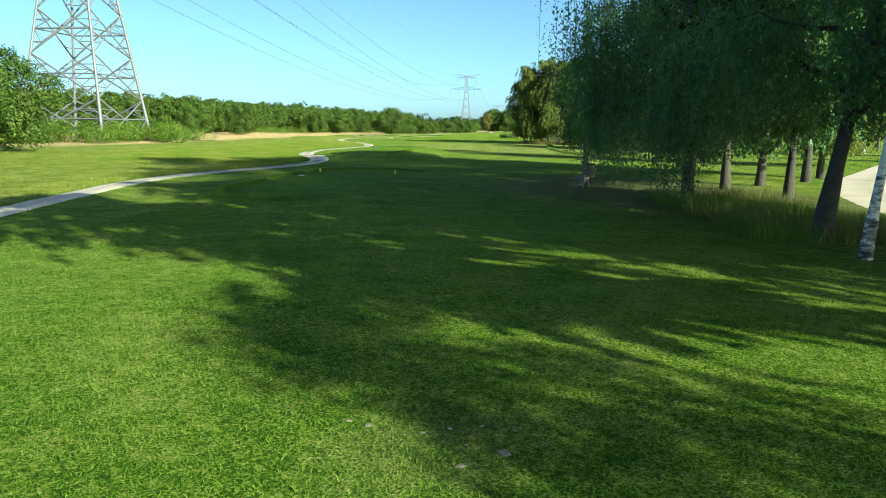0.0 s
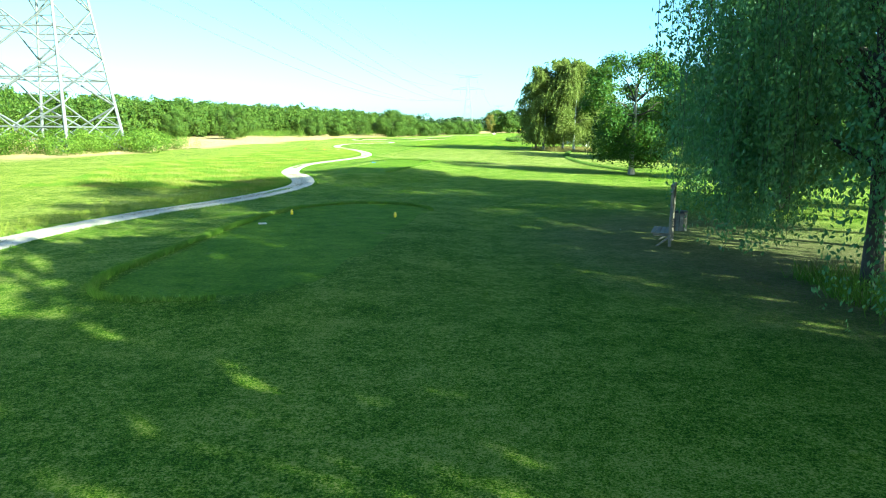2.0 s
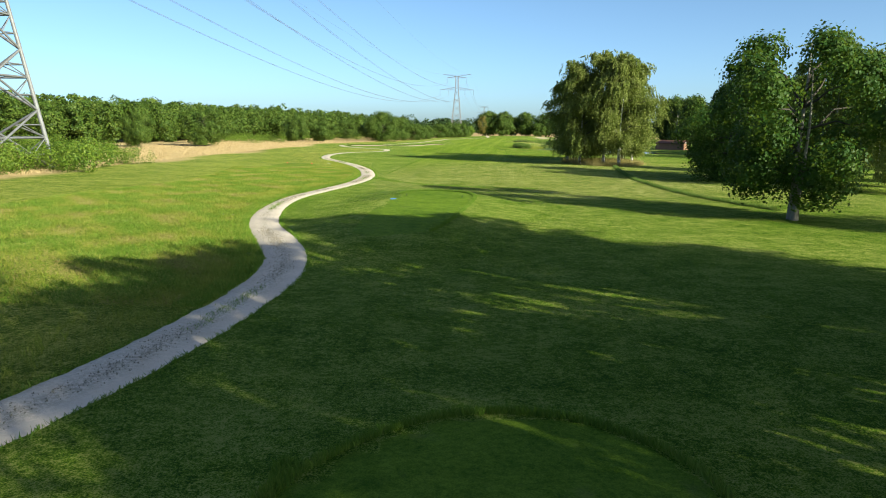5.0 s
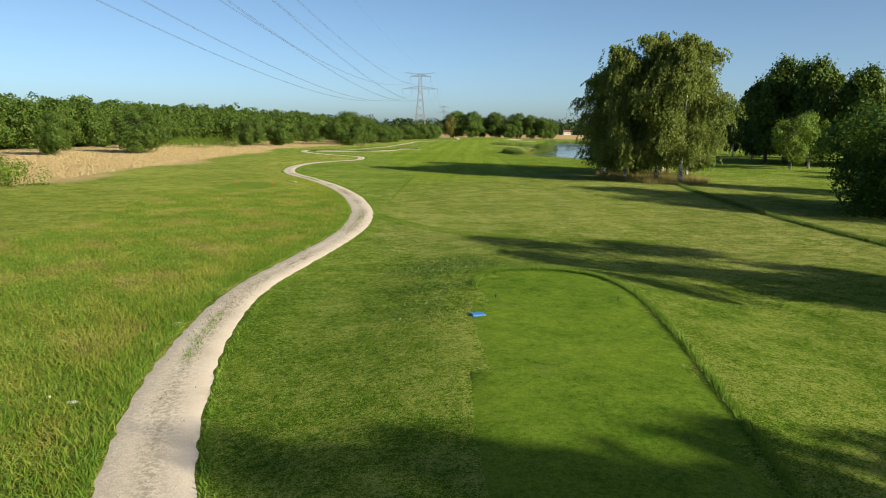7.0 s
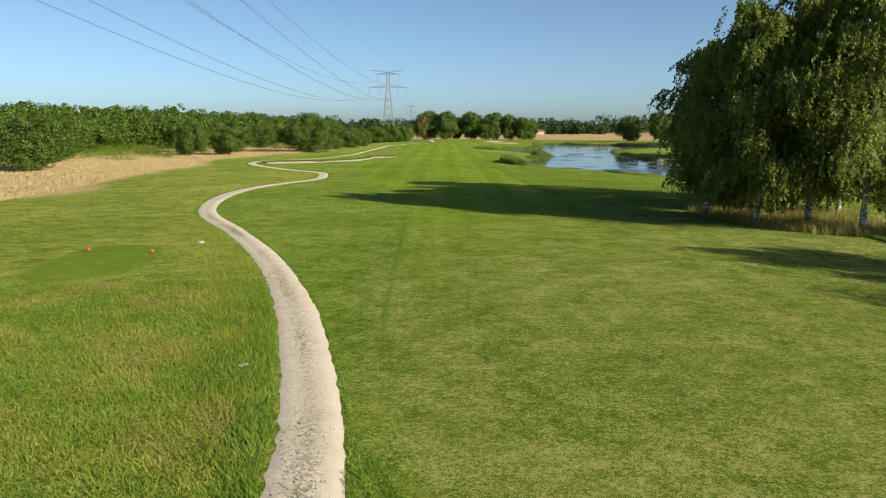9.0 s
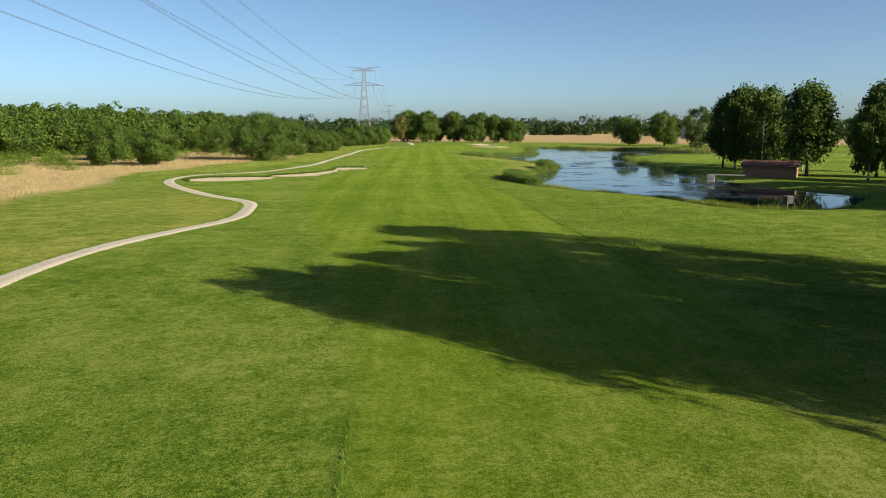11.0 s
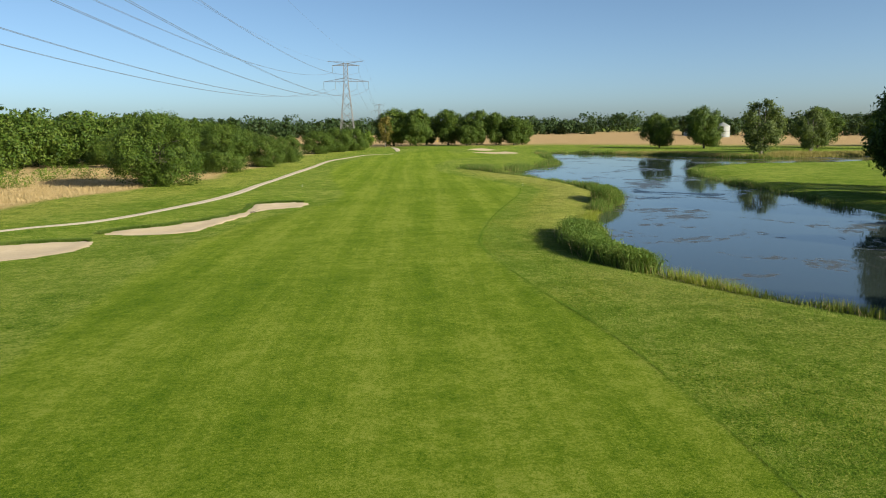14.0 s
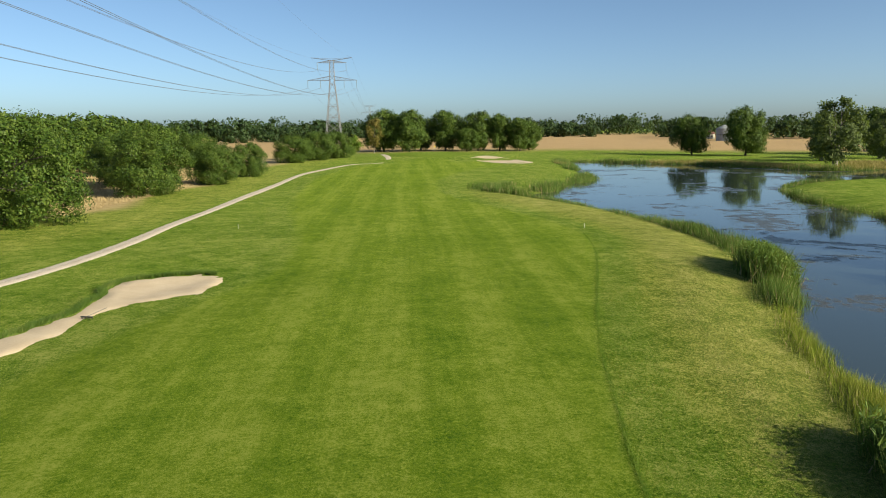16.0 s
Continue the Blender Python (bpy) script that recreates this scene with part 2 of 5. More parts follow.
M_TURF = ground_material()
M_TEE = green_material("tee_turf", (0.047, 0.106, 0.007), (0.180, 0.256, 0.028))
M_GREEN = green_material("putting_turf", (0.075, 0.130, 0.010), (0.195, 0.255, 0.034))
M_GRAVEL = gravel_material()
M_WATER = water_material()
M_SAND = surface("bunker_sand", (0.42, 0.315, 0.215), (0.58, 0.46, 0.33), 0.7, 0.9, 0, 0.5, 14)
M_BIRCH = bark_birch()
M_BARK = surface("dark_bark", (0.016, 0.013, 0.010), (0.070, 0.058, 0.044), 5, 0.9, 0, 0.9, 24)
M_GREYBARK = surface("grey_bark", (0.10, 0.09, 0.075), (0.26, 0.235, 0.20), 4, 0.9, 0, 0.8, 22)
L_BIRCH = leaf_material("birch_leaves", [(0.055, 0.080, 0.015), (0.145, 0.178, 0.040), (0.28, 0.295, 0.098)], 0.46)
L_BELT = leaf_material("birch_leaves_deep", [(0.034, 0.098, 0.042), (0.078, 0.172, 0.068), (0.145, 0.240, 0.084)], 0.46, 0.45, 0.36)
L_OAK = leaf_material("oak_leaves", [(0.014, 0.036, 0.006), (0.046, 0.082, 0.011), (0.110, 0.145, 0.026)], 0.16)
L_FAR = leaf_material("far_leaves", [(0.012, 0.028, 0.010), (0.024, 0.046, 0.015), (0.042, 0.068, 0.020)], 0.2)
L_WALNUT = leaf_material("walnut_leaves", [(0.012, 0.036, 0.006), (0.028, 0.070, 0.009), (0.070, 0.112, 0.016)])
L_BUSH = leaf_material("shrub_leaves", [(0.022, 0.055, 0.007), (0.080, 0.135, 0.014), (0.175, 0.220, 0.034)], 0.28)
L_WILLOW = leaf_material("willow_leaves", [(0.045, 0.070, 0.020), (0.080, 0.110, 0.035), (0.125, 0.150, 0.055)])
L_DRYTREE = leaf_material("dry_leaves", [(0.10, 0.09, 0.02), (0.15, 0.12, 0.03), (0.19, 0.15, 0.05)])
L_GRASS = leaf_material("grass_blades", [(0.050, 0.115, 0.010), (0.105, 0.190, 0.018), (0.20, 0.26, 0.05)], 0.3, 0.8)
L_TALL = leaf_material("tall_grass", [(0.085, 0.135, 0.014), (0.180, 0.220, 0.026), (0.31, 0.295, 0.065)], 0.3, 0.8)
L_STRAW = leaf_material("straw_grass", [(0.30, 0.215, 0.105), (0.41, 0.30, 0.165), (0.49, 0.375, 0.22)], 0.3, 0.7)
L_REED = leaf_material("reeds", [(0.032, 0.074, 0.012), (0.076, 0.136, 0.022), (0.16, 0.20, 0.05)], 0.3, 0.6)
L_SEED = leaf_material("seeding_grass", [(0.075, 0.080, 0.030), (0.150, 0.125, 0.055), (0.25, 0.19, 0.10)], 0.3, 0.8)
L_DRYGRASS = leaf_material("dry_olive_grass", [(0.14, 0.12, 0.04), (0.25, 0.20, 0.07), (0.36, 0.29, 0.125)], 0.3, 0.7)
M_STEEL = surface("galvanised_steel", (0.11, 0.11, 0.122), (0.21, 0.21, 0.225), 1.5, 0.55, 0.25, 0.1, 30)
M_CABLE = surface("aluminium_cable", (0.10, 0.105, 0.12), (0.17, 0.175, 0.19), 1, 0.6, 0.3, 0.05)
M_GLASSINS = surface("insulator_glass", (0.10, 0.13, 0.13), (0.20, 0.24, 0.24), 3, 0.2)
M_CHIP = surface("chippings", (0.10, 0.085, 0.06), (0.30, 0.25, 0.19), 14, 0.9, 0, 0.4, 60)
M_WOOD = surface("weathered_wood", (0.10, 0.088, 0.072), (0.25, 0.225, 0.195), 9, 0.85, 0, 0.6, 50)
M_DARK = surface("dark_plastic", (0.012, 0.012, 0.013), (0.035, 0.035, 0.037), 12, 0.5)
M_YELLOW = surface("yellow_paint", (0.62, 0.42, 0.02), (0.80, 0.58, 0.04), 20, 0.45)
M_RED = surface("red_paint", (0.42, 0.03, 0.015), (0.62, 0.06, 0.03), 20, 0.45)
M_BLUE = surface("blue_paint", (0.03, 0.13, 0.42), (0.06, 0.22, 0.58), 20, 0.45)
M_WHITE = surface("white_paint", (0.55, 0.54, 0.50), (0.80, 0.79, 0.76), 15, 0.5)
M_STONE = surface("pale_stone", (0.30, 0.27, 0.22), (0.58, 0.54, 0.47), 6, 0.9, 0, 0.7, 30)
M_BRICK = surface("old_brick", (0.17, 0.085, 0.055), (0.34, 0.19, 0.125), 6, 0.9, 0, 0.6, 20)
M_ROOF = surface("red_roof", (0.085, 0.034, 0.026), (0.17, 0.075, 0.055), 4, 0.8, 0, 0.4, 12)
M_CONC = surface("concrete", (0.26, 0.25, 0.23), (0.46, 0.45, 0.42), 3, 0.9, 0, 0.5, 25)
M_SILO = surface("silo_steel", (0.17, 0.18, 0.19), (0.28, 0.29, 0.30), 0.3, 0.6, 0.0, 0.1, 4)


# ---- mesh helpers ----
def mesh_from(name, verts, faces, mat, smooth=False):
    """verts (N, 3) and faces (M, k) as arrays of one k, or a list of polygons."""
    me = bpy.data.meshes.new(name)
    if isinstance(faces, np.ndarray):
        v = np.asarray(verts, dtype=np.float32)
        k = faces.shape[1]
        me.vertices.add(len(v))
        me.vertices.foreach_set("co", v.ravel())
        me.loops.add(faces.size)
        me.loops.foreach_set("vertex_index", faces.astype(np.int32).ravel())
        me.polygons.add(len(faces))
        me.polygons.foreach_set("loop_start", np.arange(0, faces.size, k, dtype=np.int32))
        me.update(calc_edges=True)
    else:
        me.from_pydata([tuple(map(float, p)) for p in verts], [], faces)
    me.materials.append(mat)
    if smooth:
        me.polygons.foreach_set("use_smooth", np.ones(len(me.polygons), dtype=bool))
    me.update()
    return me


def part(name, me, parent=None, label=""):
    """Links a mesh (or a bmesh with its material) as one object under a thing or part."""
    if isinstance(me, tuple):
        bm, mat = me
        me = bpy.data.meshes.new(name)
        bm.to_mesh(me)
        bm.free()
        me.materials.append(mat)
    ob = new(name, me)
    ob.parent = parent
    if label:
        ob["label"] = label
    return ob


def empty(name, x, y, z=None, rz=0.0, s=1.0):
    ob = new(name)
    ob.empty_display_size = 0.2
    ob.matrix_basis = Matrix.LocRotScale((x, y, gz1(x, y) if z is None else z), Euler((0, 0, radians(rz))), (s, s, s))
    return ob


def box(bm, x0, y0, z0, x1, y1, z1, bevel=0.0, m=None):
    made = bmesh.ops.create_cube(bm, size=1.0)["verts"]
    bmesh.ops.scale(bm, vec=(x1 - x0, y1 - y0, z1 - z0), verts=made)
    bmesh.ops.translate(bm, vec=((x0 + x1) / 2, (y0 + y1) / 2, (z0 + z1) / 2), verts=made)
    if m is not None:
        bmesh.ops.transform(bm, matrix=m, verts=made)
    if bevel:
        edges = list({e for v in made for e in v.link_edges})
        bmesh.ops.bevel(bm, geom=edges, offset=bevel, segments=1, affect='EDGES')
    return bm


def tube_arrays(points, radii, sides=6):
    """A tapered tube along points: vertices and quads."""
    p = np.asarray(points, float)
    r = np.asarray(radii, float)
    t = np.gradient(p, axis=0)
    t /= np.linalg.norm(t, axis=1, keepdims=True) + 1e-9
    ref = np.where(np.abs(t[:, 2:3]) > 0.9, np.array([[1.0, 0, 0]]), np.array([[0, 0, 1.0]]))
    a = np.cross(t, ref)
    a /= np.linalg.norm(a, axis=1, keepdims=True) + 1e-9
    b = np.cross(t, a)
    ang = np.linspace(0, 2 * np.pi, sides, endpoint=False)
    v = p[:, None] + r[:, None, None] * (np.cos(ang)[None, :, None] * a[:, None] + np.sin(ang)[None, :, None] * b[:, None])
    n = len(p)
    i, j = np.meshgrid(np.arange(n - 1), np.arange(sides), indexing="ij")
    k = (j + 1) % sides
    f = np.stack([i * sides + j, i * sides + k, (i + 1) * sides + k, (i + 1) * sides + j], -1).reshape(-1, 4)
    return v.reshape(-1, 3), f


def join_arrays(pieces):
    vs, fs, o = [], [], 0
    for v, f in pieces:
        vs.append(v)
        fs.append(f + o)
        o += len(v)
    return np.concatenate(vs), np.concatenate(fs)


def beam(p, q, w):
    """A square bar from p to q."""
    return tube_arrays([p, q], [w * 0.7, w * 0.7], 4)


def leaf_quads(rng, pos, size, up=0.3, lean=None, aspect=0.6, three=False, face=None):
    """Pointed leaves at pos, turned at random; three: with three corners, for what stays far off;
    face: the way each leaf turns its upper side, about."""
    n = len(pos)
    d = rng.normal(size=(n, 3))
    if lean is not None:
        d = d * 0.6 + lean
    d /= np.linalg.norm(d, axis=1, keepdims=True)
    s = rng.normal(size=(n, 3))
    s[:, 2] *= 1 - up
    if face is not None:
        s = face + rng.normal(0, 0.42, (n, 3))
        d = np.cross(s, d)
        d /= np.linalg.norm(d, axis=1, keepdims=True) + 1e-9
    s = np.cross(d, s)
    s /= np.linalg.norm(s, axis=1, keepdims=True) + 1e-9
    z = size * rng.uniform(0.65, 1.35, (n, 1))
    if three:
        v = np.stack([pos - d * z * 0.4 + s * z * aspect * 0.5, pos + d * z * 0.6, pos - d * z * 0.4 - s * z * aspect * 0.5], 1)
        return v.reshape(-1, 3), np.arange(3 * n).reshape(-1, 3)
    v = np.stack([pos - d * z * 0.5, pos + s * z * aspect * 0.5, pos + d * z * 0.5, pos - s * z * aspect * 0.5], 1)
    return v.reshape(-1, 3), np.arange(4 * n).reshape(-1, 4)


def poly_sd_full(px, py, poly):
    """Signed distance to a closed outline, negative inside."""
    px, py = np.asarray(px, float), np.asarray(py, float)
    pts = np.asarray(poly, float)
    best = np.full(px.shape, 1e9)
    inside = np.zeros(px.shape, bool)
    for (x0, y0), (x1, y1) in zip(pts, np.roll(pts, -1, 0)):
        dx, dy = x1 - x0, y1 - y0
        t = np.clip(((px - x0) * dx + (py - y0) * dy) / (dx * dx + dy * dy + 1e-12), 0, 1)
        best = np.minimum(best, (px - x0 - t * dx) ** 2 + (py - y0 - t * dy) ** 2)
        if y0 != y1:
            inside ^= ((y0 > py) != (y1 > py)) & (px < (x1 - x0) * (py - y0) / (y1 - y0) + x0)
    return np.where(inside, -1, 1) * np.sqrt(best)


def line_d_full(px, py, line):
    """Distance to an open line."""
    px, py = np.asarray(px, float), np.asarray(py, float)
    pts = np.asarray(line, float)
    best = np.full(px.shape, 1e9)
    for (x0, y0), (x1, y1) in zip(pts[:-1], pts[1:]):
        dx, dy = x1 - x0, y1 - y0
        t = np.clip(((px - x0) * dx + (py - y0) * dy) / (dx * dx + dy * dy + 1e-12), 0, 1)
        best = np.minimum(best, (px - x0 - t * dx) ** 2 + (py - y0 - t * dy) ** 2)
    return np.sqrt(best)


def near_only(full, px, py, shape, margin=16.0):
    """The distance in full within the margin of the shape's box; beyond it, the distance to the box."""
    px, py = np.asarray(px, float), np.asarray(py, float)
    lo, hi = shape.min(0), shape.max(0)
    d = np.hypot(np.maximum(np.maximum(lo[0] - px, px - hi[0]), 0), np.maximum(np.maximum(lo[1] - py, py - hi[1]), 0))
    near = d < margin
    if near.any():
        d[near] = full(px[near], py[near], shape)
    return d


def poly_sd(px, py, poly):
    return near_only(poly_sd_full, px, py, poly)


def line_d(px, py, line):
    return near_only(line_d_full, px, py, line)


def smooth_line(pts, per=6, closed=False):
    """A smooth curve through the points."""
    p = np.asarray(pts, float)
    n = len(p)
    out = []
    for i in range(n if closed else n - 1):
        if closed:
            a, b, c, d = p[i - 1], p[i], p[(i + 1) % n], p[(i + 2) % n]
        else:
            a, b, c, d = p[max(i - 1, 0)], p[i], p[i + 1], p[min(i + 2, n - 1)]
        for k in range(per):
            t = k / per
            out.append(0.5 * (2 * b + (c - a) * t + (2 * a - 5 * b + 4 * c - d) * t * t + (3 * b - a - 3 * c + d) * t ** 3))
    if not closed:
        out.append(p[-1])
    return np.array(out)


def ss(a, b, x):
    t = np.clip((x - a) / (b - a), 0, 1)
    return t * t * (3 - 2 * t)


# ---- plan ----
TRACK = smooth_line([(-13.8, -16), (-13.3, 4), (-13.2, 14), (-14.1, 24.7), (-14.6, 33), (-13.4, 39.8), (-12.2, 43.6), (-11.2, 47.7), (-10.5, 52.5), (-10.3, 56.5), (-10.7, 59.8),
                     (-11.8, 63.2), (-13.2, 67.5), (-14.1, 71), (-14.7, 75), (-14.92, 79), (-14.75, 83.2), (-13.9, 87.5), (-12.85, 92.8), (-12.1, 98.6), (-12.0, 104.8), (-12.35, 110), (-13.5, 118.7), (-15.7, 128.5),
                     (-18.9, 138.5), (-22.3, 147.5), (-23.6, 155), (-23.5, 163), (-22, 171), (-19.4, 178), (-16.5, 185), (-16.0, 191), (-16.8, 198.5), (-21.4, 206),
                     (-25.4, 214), (-29.3, 223.5), (-31.2, 231.5), (-30.3, 239.5), (-26.1, 245.6), (-20.6, 250.8), (-14.5, 264), (-12.1, 275), (-10.7, 289), (-8.6, 302), (-6.3, 319), (-3.6, 340),
                     (-0.2, 364), (4.5, 384), (11, 401), (18.3, 408), (21.7, 423), (21.5, 440)], 6)
POND = smooth_line([(52.5, 203), (47, 196.5), (41.4, 191.2), (36, 189.3), (30.3, 192), (28.2, 203), (23.5, 209.5), (19.3, 217), (18.9, 225), (21.5, 236), (23.2, 243.5), (27.6, 251.8),
                    (31.3, 259), (35, 270.3), (35.9, 280), (34.8, 292.5), (33, 304), (31, 312), (35, 318), (41, 328.5), (50.5, 341.5), (57.5, 369), (62, 383), (66, 400), (72, 404.5),
                    (82, 391), (92.7, 377.8), (101, 358), (106, 350), (119, 351.5), (150, 355), (150, 338), (119, 331), (105, 326.5), (87.5, 325.7), (78.8, 322.5), (69.8, 314.5), (64.7, 304), (61.7, 296),
                    (58, 278.5), (56.3, 265.5), (53, 251), (49.8, 237), (48.6, 228), (49, 214)], 5, True)
FAIRWAY = smooth_line([(-10.9, 103), (-7.4, 97), (-2, 94.6), (5, 93.5), (8.5, 110), (8.5, 140), (8.4, 170), (8.9, 180), (9.5, 187), (10.4, 197), (10.7, 205.8), (9.9, 215.9), (9.7, 226.7), (10.8, 232.7), (12.3, 237.9), (15.1, 246.7), (21.9, 264.5),
                       (24.8, 275), (23.5, 291), (19.5, 315), (24, 344), (36.5, 373), (46, 388), (33, 412), (19.5, 405), (9, 383), (2, 344), (-0.5, 305), (1, 282), (0.5, 265), (-4, 254), (-9, 240.5),
                       (-11, 224), (-11.5, 204), (-10, 180), (-8.2, 160), (-7.5, 145), (-9.3, 125)], 4, True)
BUNKER_A = smooth_line([(-27.6, 228), (-25.2, 227), (-21.6, 228.1), (-18.7, 229.8), (-17.5, 232), (-17.1, 235.1), (-18.3, 237.3), (-20.9, 236.7), (-23.9, 235.5), (-26, 234.6), (-28, 233.2), (-28.8, 230)], 4, True)
BUNKER_B = smooth_line([(-18.7, 241.9), (-15.2, 240.7), (-11.3, 241.7), (-9.9, 246.4), (-8.3, 250.6), (-7.6, 254.3), (-5.6, 256.5), (-3.4, 257.8), (-2.7, 261), (-3.7, 263.4), (-6.9, 263), (-8.8, 260.2), (-8.8, 255.4), (-10.9, 250.2), (-14.8, 246.2), (-18, 244)], 4, True)
BUNKER_C = smooth_line([(44.4, 418), (50, 426.5), (54.2, 421), (55.6, 404), (55, 393.5), (50.5, 387), (45.5, 393.5), (43.8, 406)], 4, True)
TEE_A = smooth_line([(-8.18, 25.46), (-8.08, 29.37), (-7.98, 33.57), (-7.69, 38.06), (-6.96, 41.58), (-5.44, 43.73), (-3.78, 44.32), (-2.22, 43.73), (-1.24, 41.88), (-1.53, 38.65), (-2.22, 32.79), (-2.8, 27.9), (-3.78, 24.48), (-6.91, 23.6)], 5, True)
TEE_B = smooth_line([(-8.99, 64.41), (-8.63, 68.95), (-8.27, 73.58), (-7.72, 78.49), (-6.81, 82.57), (-5.09, 83.57), (-3.27, 82.85), (-2.64, 80.3), (-3.0, 76.13), (-3.72, 71.68), (-4.54, 67.14), (-5.63, 63.5), (-7.63, 62.41)], 5, True)
TEE_C = smooth_line([(-26.3, 126), (-26.2, 130.5), (-25, 133.0), (-23.4, 133.4), (-21.6, 131.7), (-20.8, 128.0), (-21.6, 124.5), (-23.5, 123.2), (-25.4, 123.8)], 5, True)
GREEN_A = smooth_line([(24, 431), (36, 419), (46, 431), (51, 443), (47, 458), (36, 464), (26, 456), (21, 444)], 4, True)
WATER_Z = -0.55


def gz(x, y):
    """Height of the ground."""
    x, y = np.asarray(x, float), np.asarray(y, float)
    near = ss(900, 500, np.hypot(x, y - 200))
    z = near * (0.10 * np.sin(x / 13 + 0.7) * np.sin(y / 17 + 0.4) + 0.06 * np.sin(x / 5.3 + y / 9.1))
    d = poly_sd(x, y, POND) if x.size > 1 or (15 < float(x.ravel()[0]) < 170) else np.full(x.shape, 99.0)
    z = z - ss(5.0, 0.0, d) * 0.5 - ss(0.6, -2.5, d) * 1.3
    z = z + 1.1 * ss(34, 8, np.hypot(x - 37, (y - 442) * 0.9))
    z = z + 0.16 * ss(3.5, -0.2, poly_sd(x, y, TEE_A)) + 0.5 * ss(5.0, -0.4, poly_sd(x, y, TEE_B)) + 0.06 * ss(3.0, -0.2, poly_sd(x, y, TEE_C))
    for b in (BUNKER_A, BUNKER_B, BUNKER_C):
        sd = poly_sd(x, y, b)
        z = z + 0.06 * np.exp(-(np.clip(np.abs(sd), 0, 9) / 1.6) ** 2) - 0.10 * ss(0.0, 2.2, -sd)
    return z - 0.24 * ss(7.0, 0.5, poly_sd(x, y, BUNKER_B))


def gz1(x, y):
    return float(gz(np.array([x]), np.array([y]))[0])


# ---- ground ----
def ground():
    def axis(lo, fine0, fine1, hi, step):
        mid = list(np.arange(fine0, fine1 + 1e-6, step))
        for sign, end in ((-1, lo), (1, hi)):
            s, p = step, (fine0 if sign < 0 else fine1)
            ext = []
            while sign * (end - p) > 0:
                s = min(s * 1.16, 250)
                p += sign * s
                ext.append(p)
            mid = ext[::-1] + mid if sign < 0 else mid + ext
        return np.array(mid)
    xs, ys = axis(-3500, -32, 60, 3500, 0.75), axis(-1200, 0, 335, 4200, 0.75)
    gx, gy = np.meshgrid(xs, ys)
    x, y = gx.ravel(), gy.ravel()
    z = gz(x, y)
    nx, ny = len(xs), len(ys)
    i, j = np.meshgrid(np.arange(ny - 1), np.arange(nx - 1), indexing="ij")
    a = i * nx + j
    f = np.stack([a, a + 1, a + nx + 1, a + nx], -1).reshape(-1, 4)
    me = mesh_from("ground", np.stack([x, y, z], 1), f, M_TURF, True)
    wob = 1.5 * np.sin(x / 3.1 + y / 7.3) + 1.2 * np.sin(y / 4.7 - x / 6.1)
    track_x = np.interp(y, TRACK[:, 1], TRACK[:, 0])
    left = track_x - x
    dt = line_d(x, y, TRACK)
    dry_x = np.interp(y, [60, 111, 125, 156, 200, 255, 288, 330, 370, 430], [-45, -43.5, -44, -42, -40, -39, -24.5, -17.5, -13.5, -4])
    fields = {
        "fairway": ss(0.4, -0.4, poly_sd(x, y, FAIRWAY)),
        "worn": 0.6 * ss(150, 118, y - 0.9 * (x + 3)) * ss(82, 93, y + 0.25 * x) * ss(-12, -9.5, x) * ss(40, 12, x),
        "tall": np.clip(ss(0.3, 1.2, left) * ss(6.5 + wob, 3.5 + wob, left) * ss(20, 30, y) * ss(215, 190, y) * 1.0
                        + 0.55 * ss(0.3, 2, left) * ss(240, 200, y) + 0.5 * ss(14, 9, x - dry_x) * ss(230, 260, y) * ss(0.5, 1.5, left)
                        + 0.75 * ss(14, 7, poly_sd(x, y, POND)) * ss(1.8, 2.6, poly_sd(x, y, FAIRWAY)) * ss(225, 240, y) * ss(330, 300, y) * ss(60, 45, x), 0, 1),
        "dry": np.clip(ss(1.5, -1.5, x - dry_x + wob) * ss(-330, -200, x - dry_x) * ss(70, 95, y) * ss(600, 470, y)
                       + 0.13 * ss(11, 5, poly_sd(x, y, POND)) * ss(2.6, 4.5, poly_sd(x, y, FAIRWAY)) * ss(190, 225, y) * ss(330, 300, y) * ss(60, 45, x), 0, 1),
        "stubble": np.clip(ss(470, 520, y - 0.25 * np.clip(x - 80, 0, 300) + 1.1 * np.clip(x - 95, 0, 90)) * ss(1500, 900, y) + 0, 0, 1),
        "bare": np.clip(0.8 * ss(9, 3, np.hypot((x - 9.5) / 1.0, (y - 33) / 1.6)) + 0.6 * ss(7, 2, np.hypot((x - 13) / 1.2, (y - 24) / 1.6)) + 0.5 * ss(1.7, 0.3, np.hypot(x + 7.5, (y - 87.1) / 0.7)) + 0.45 * ss(1.3, 0.2, np.hypot(x - 0.8, y - 3.6)), 0, 1),
        "mud": ss(0.6, -0.3, poly_sd(x, y, POND)),
    }
    for name, val in fields.items():
        at = me.attributes.new(name, 'FLOAT', 'POINT')
        at.data.foreach_set("value", val.astype(np.float32))
    return tagged(new("ground", me), "wide flat golf course turf with mown fairway and dry rough", "ground", kind="structure")


ground()


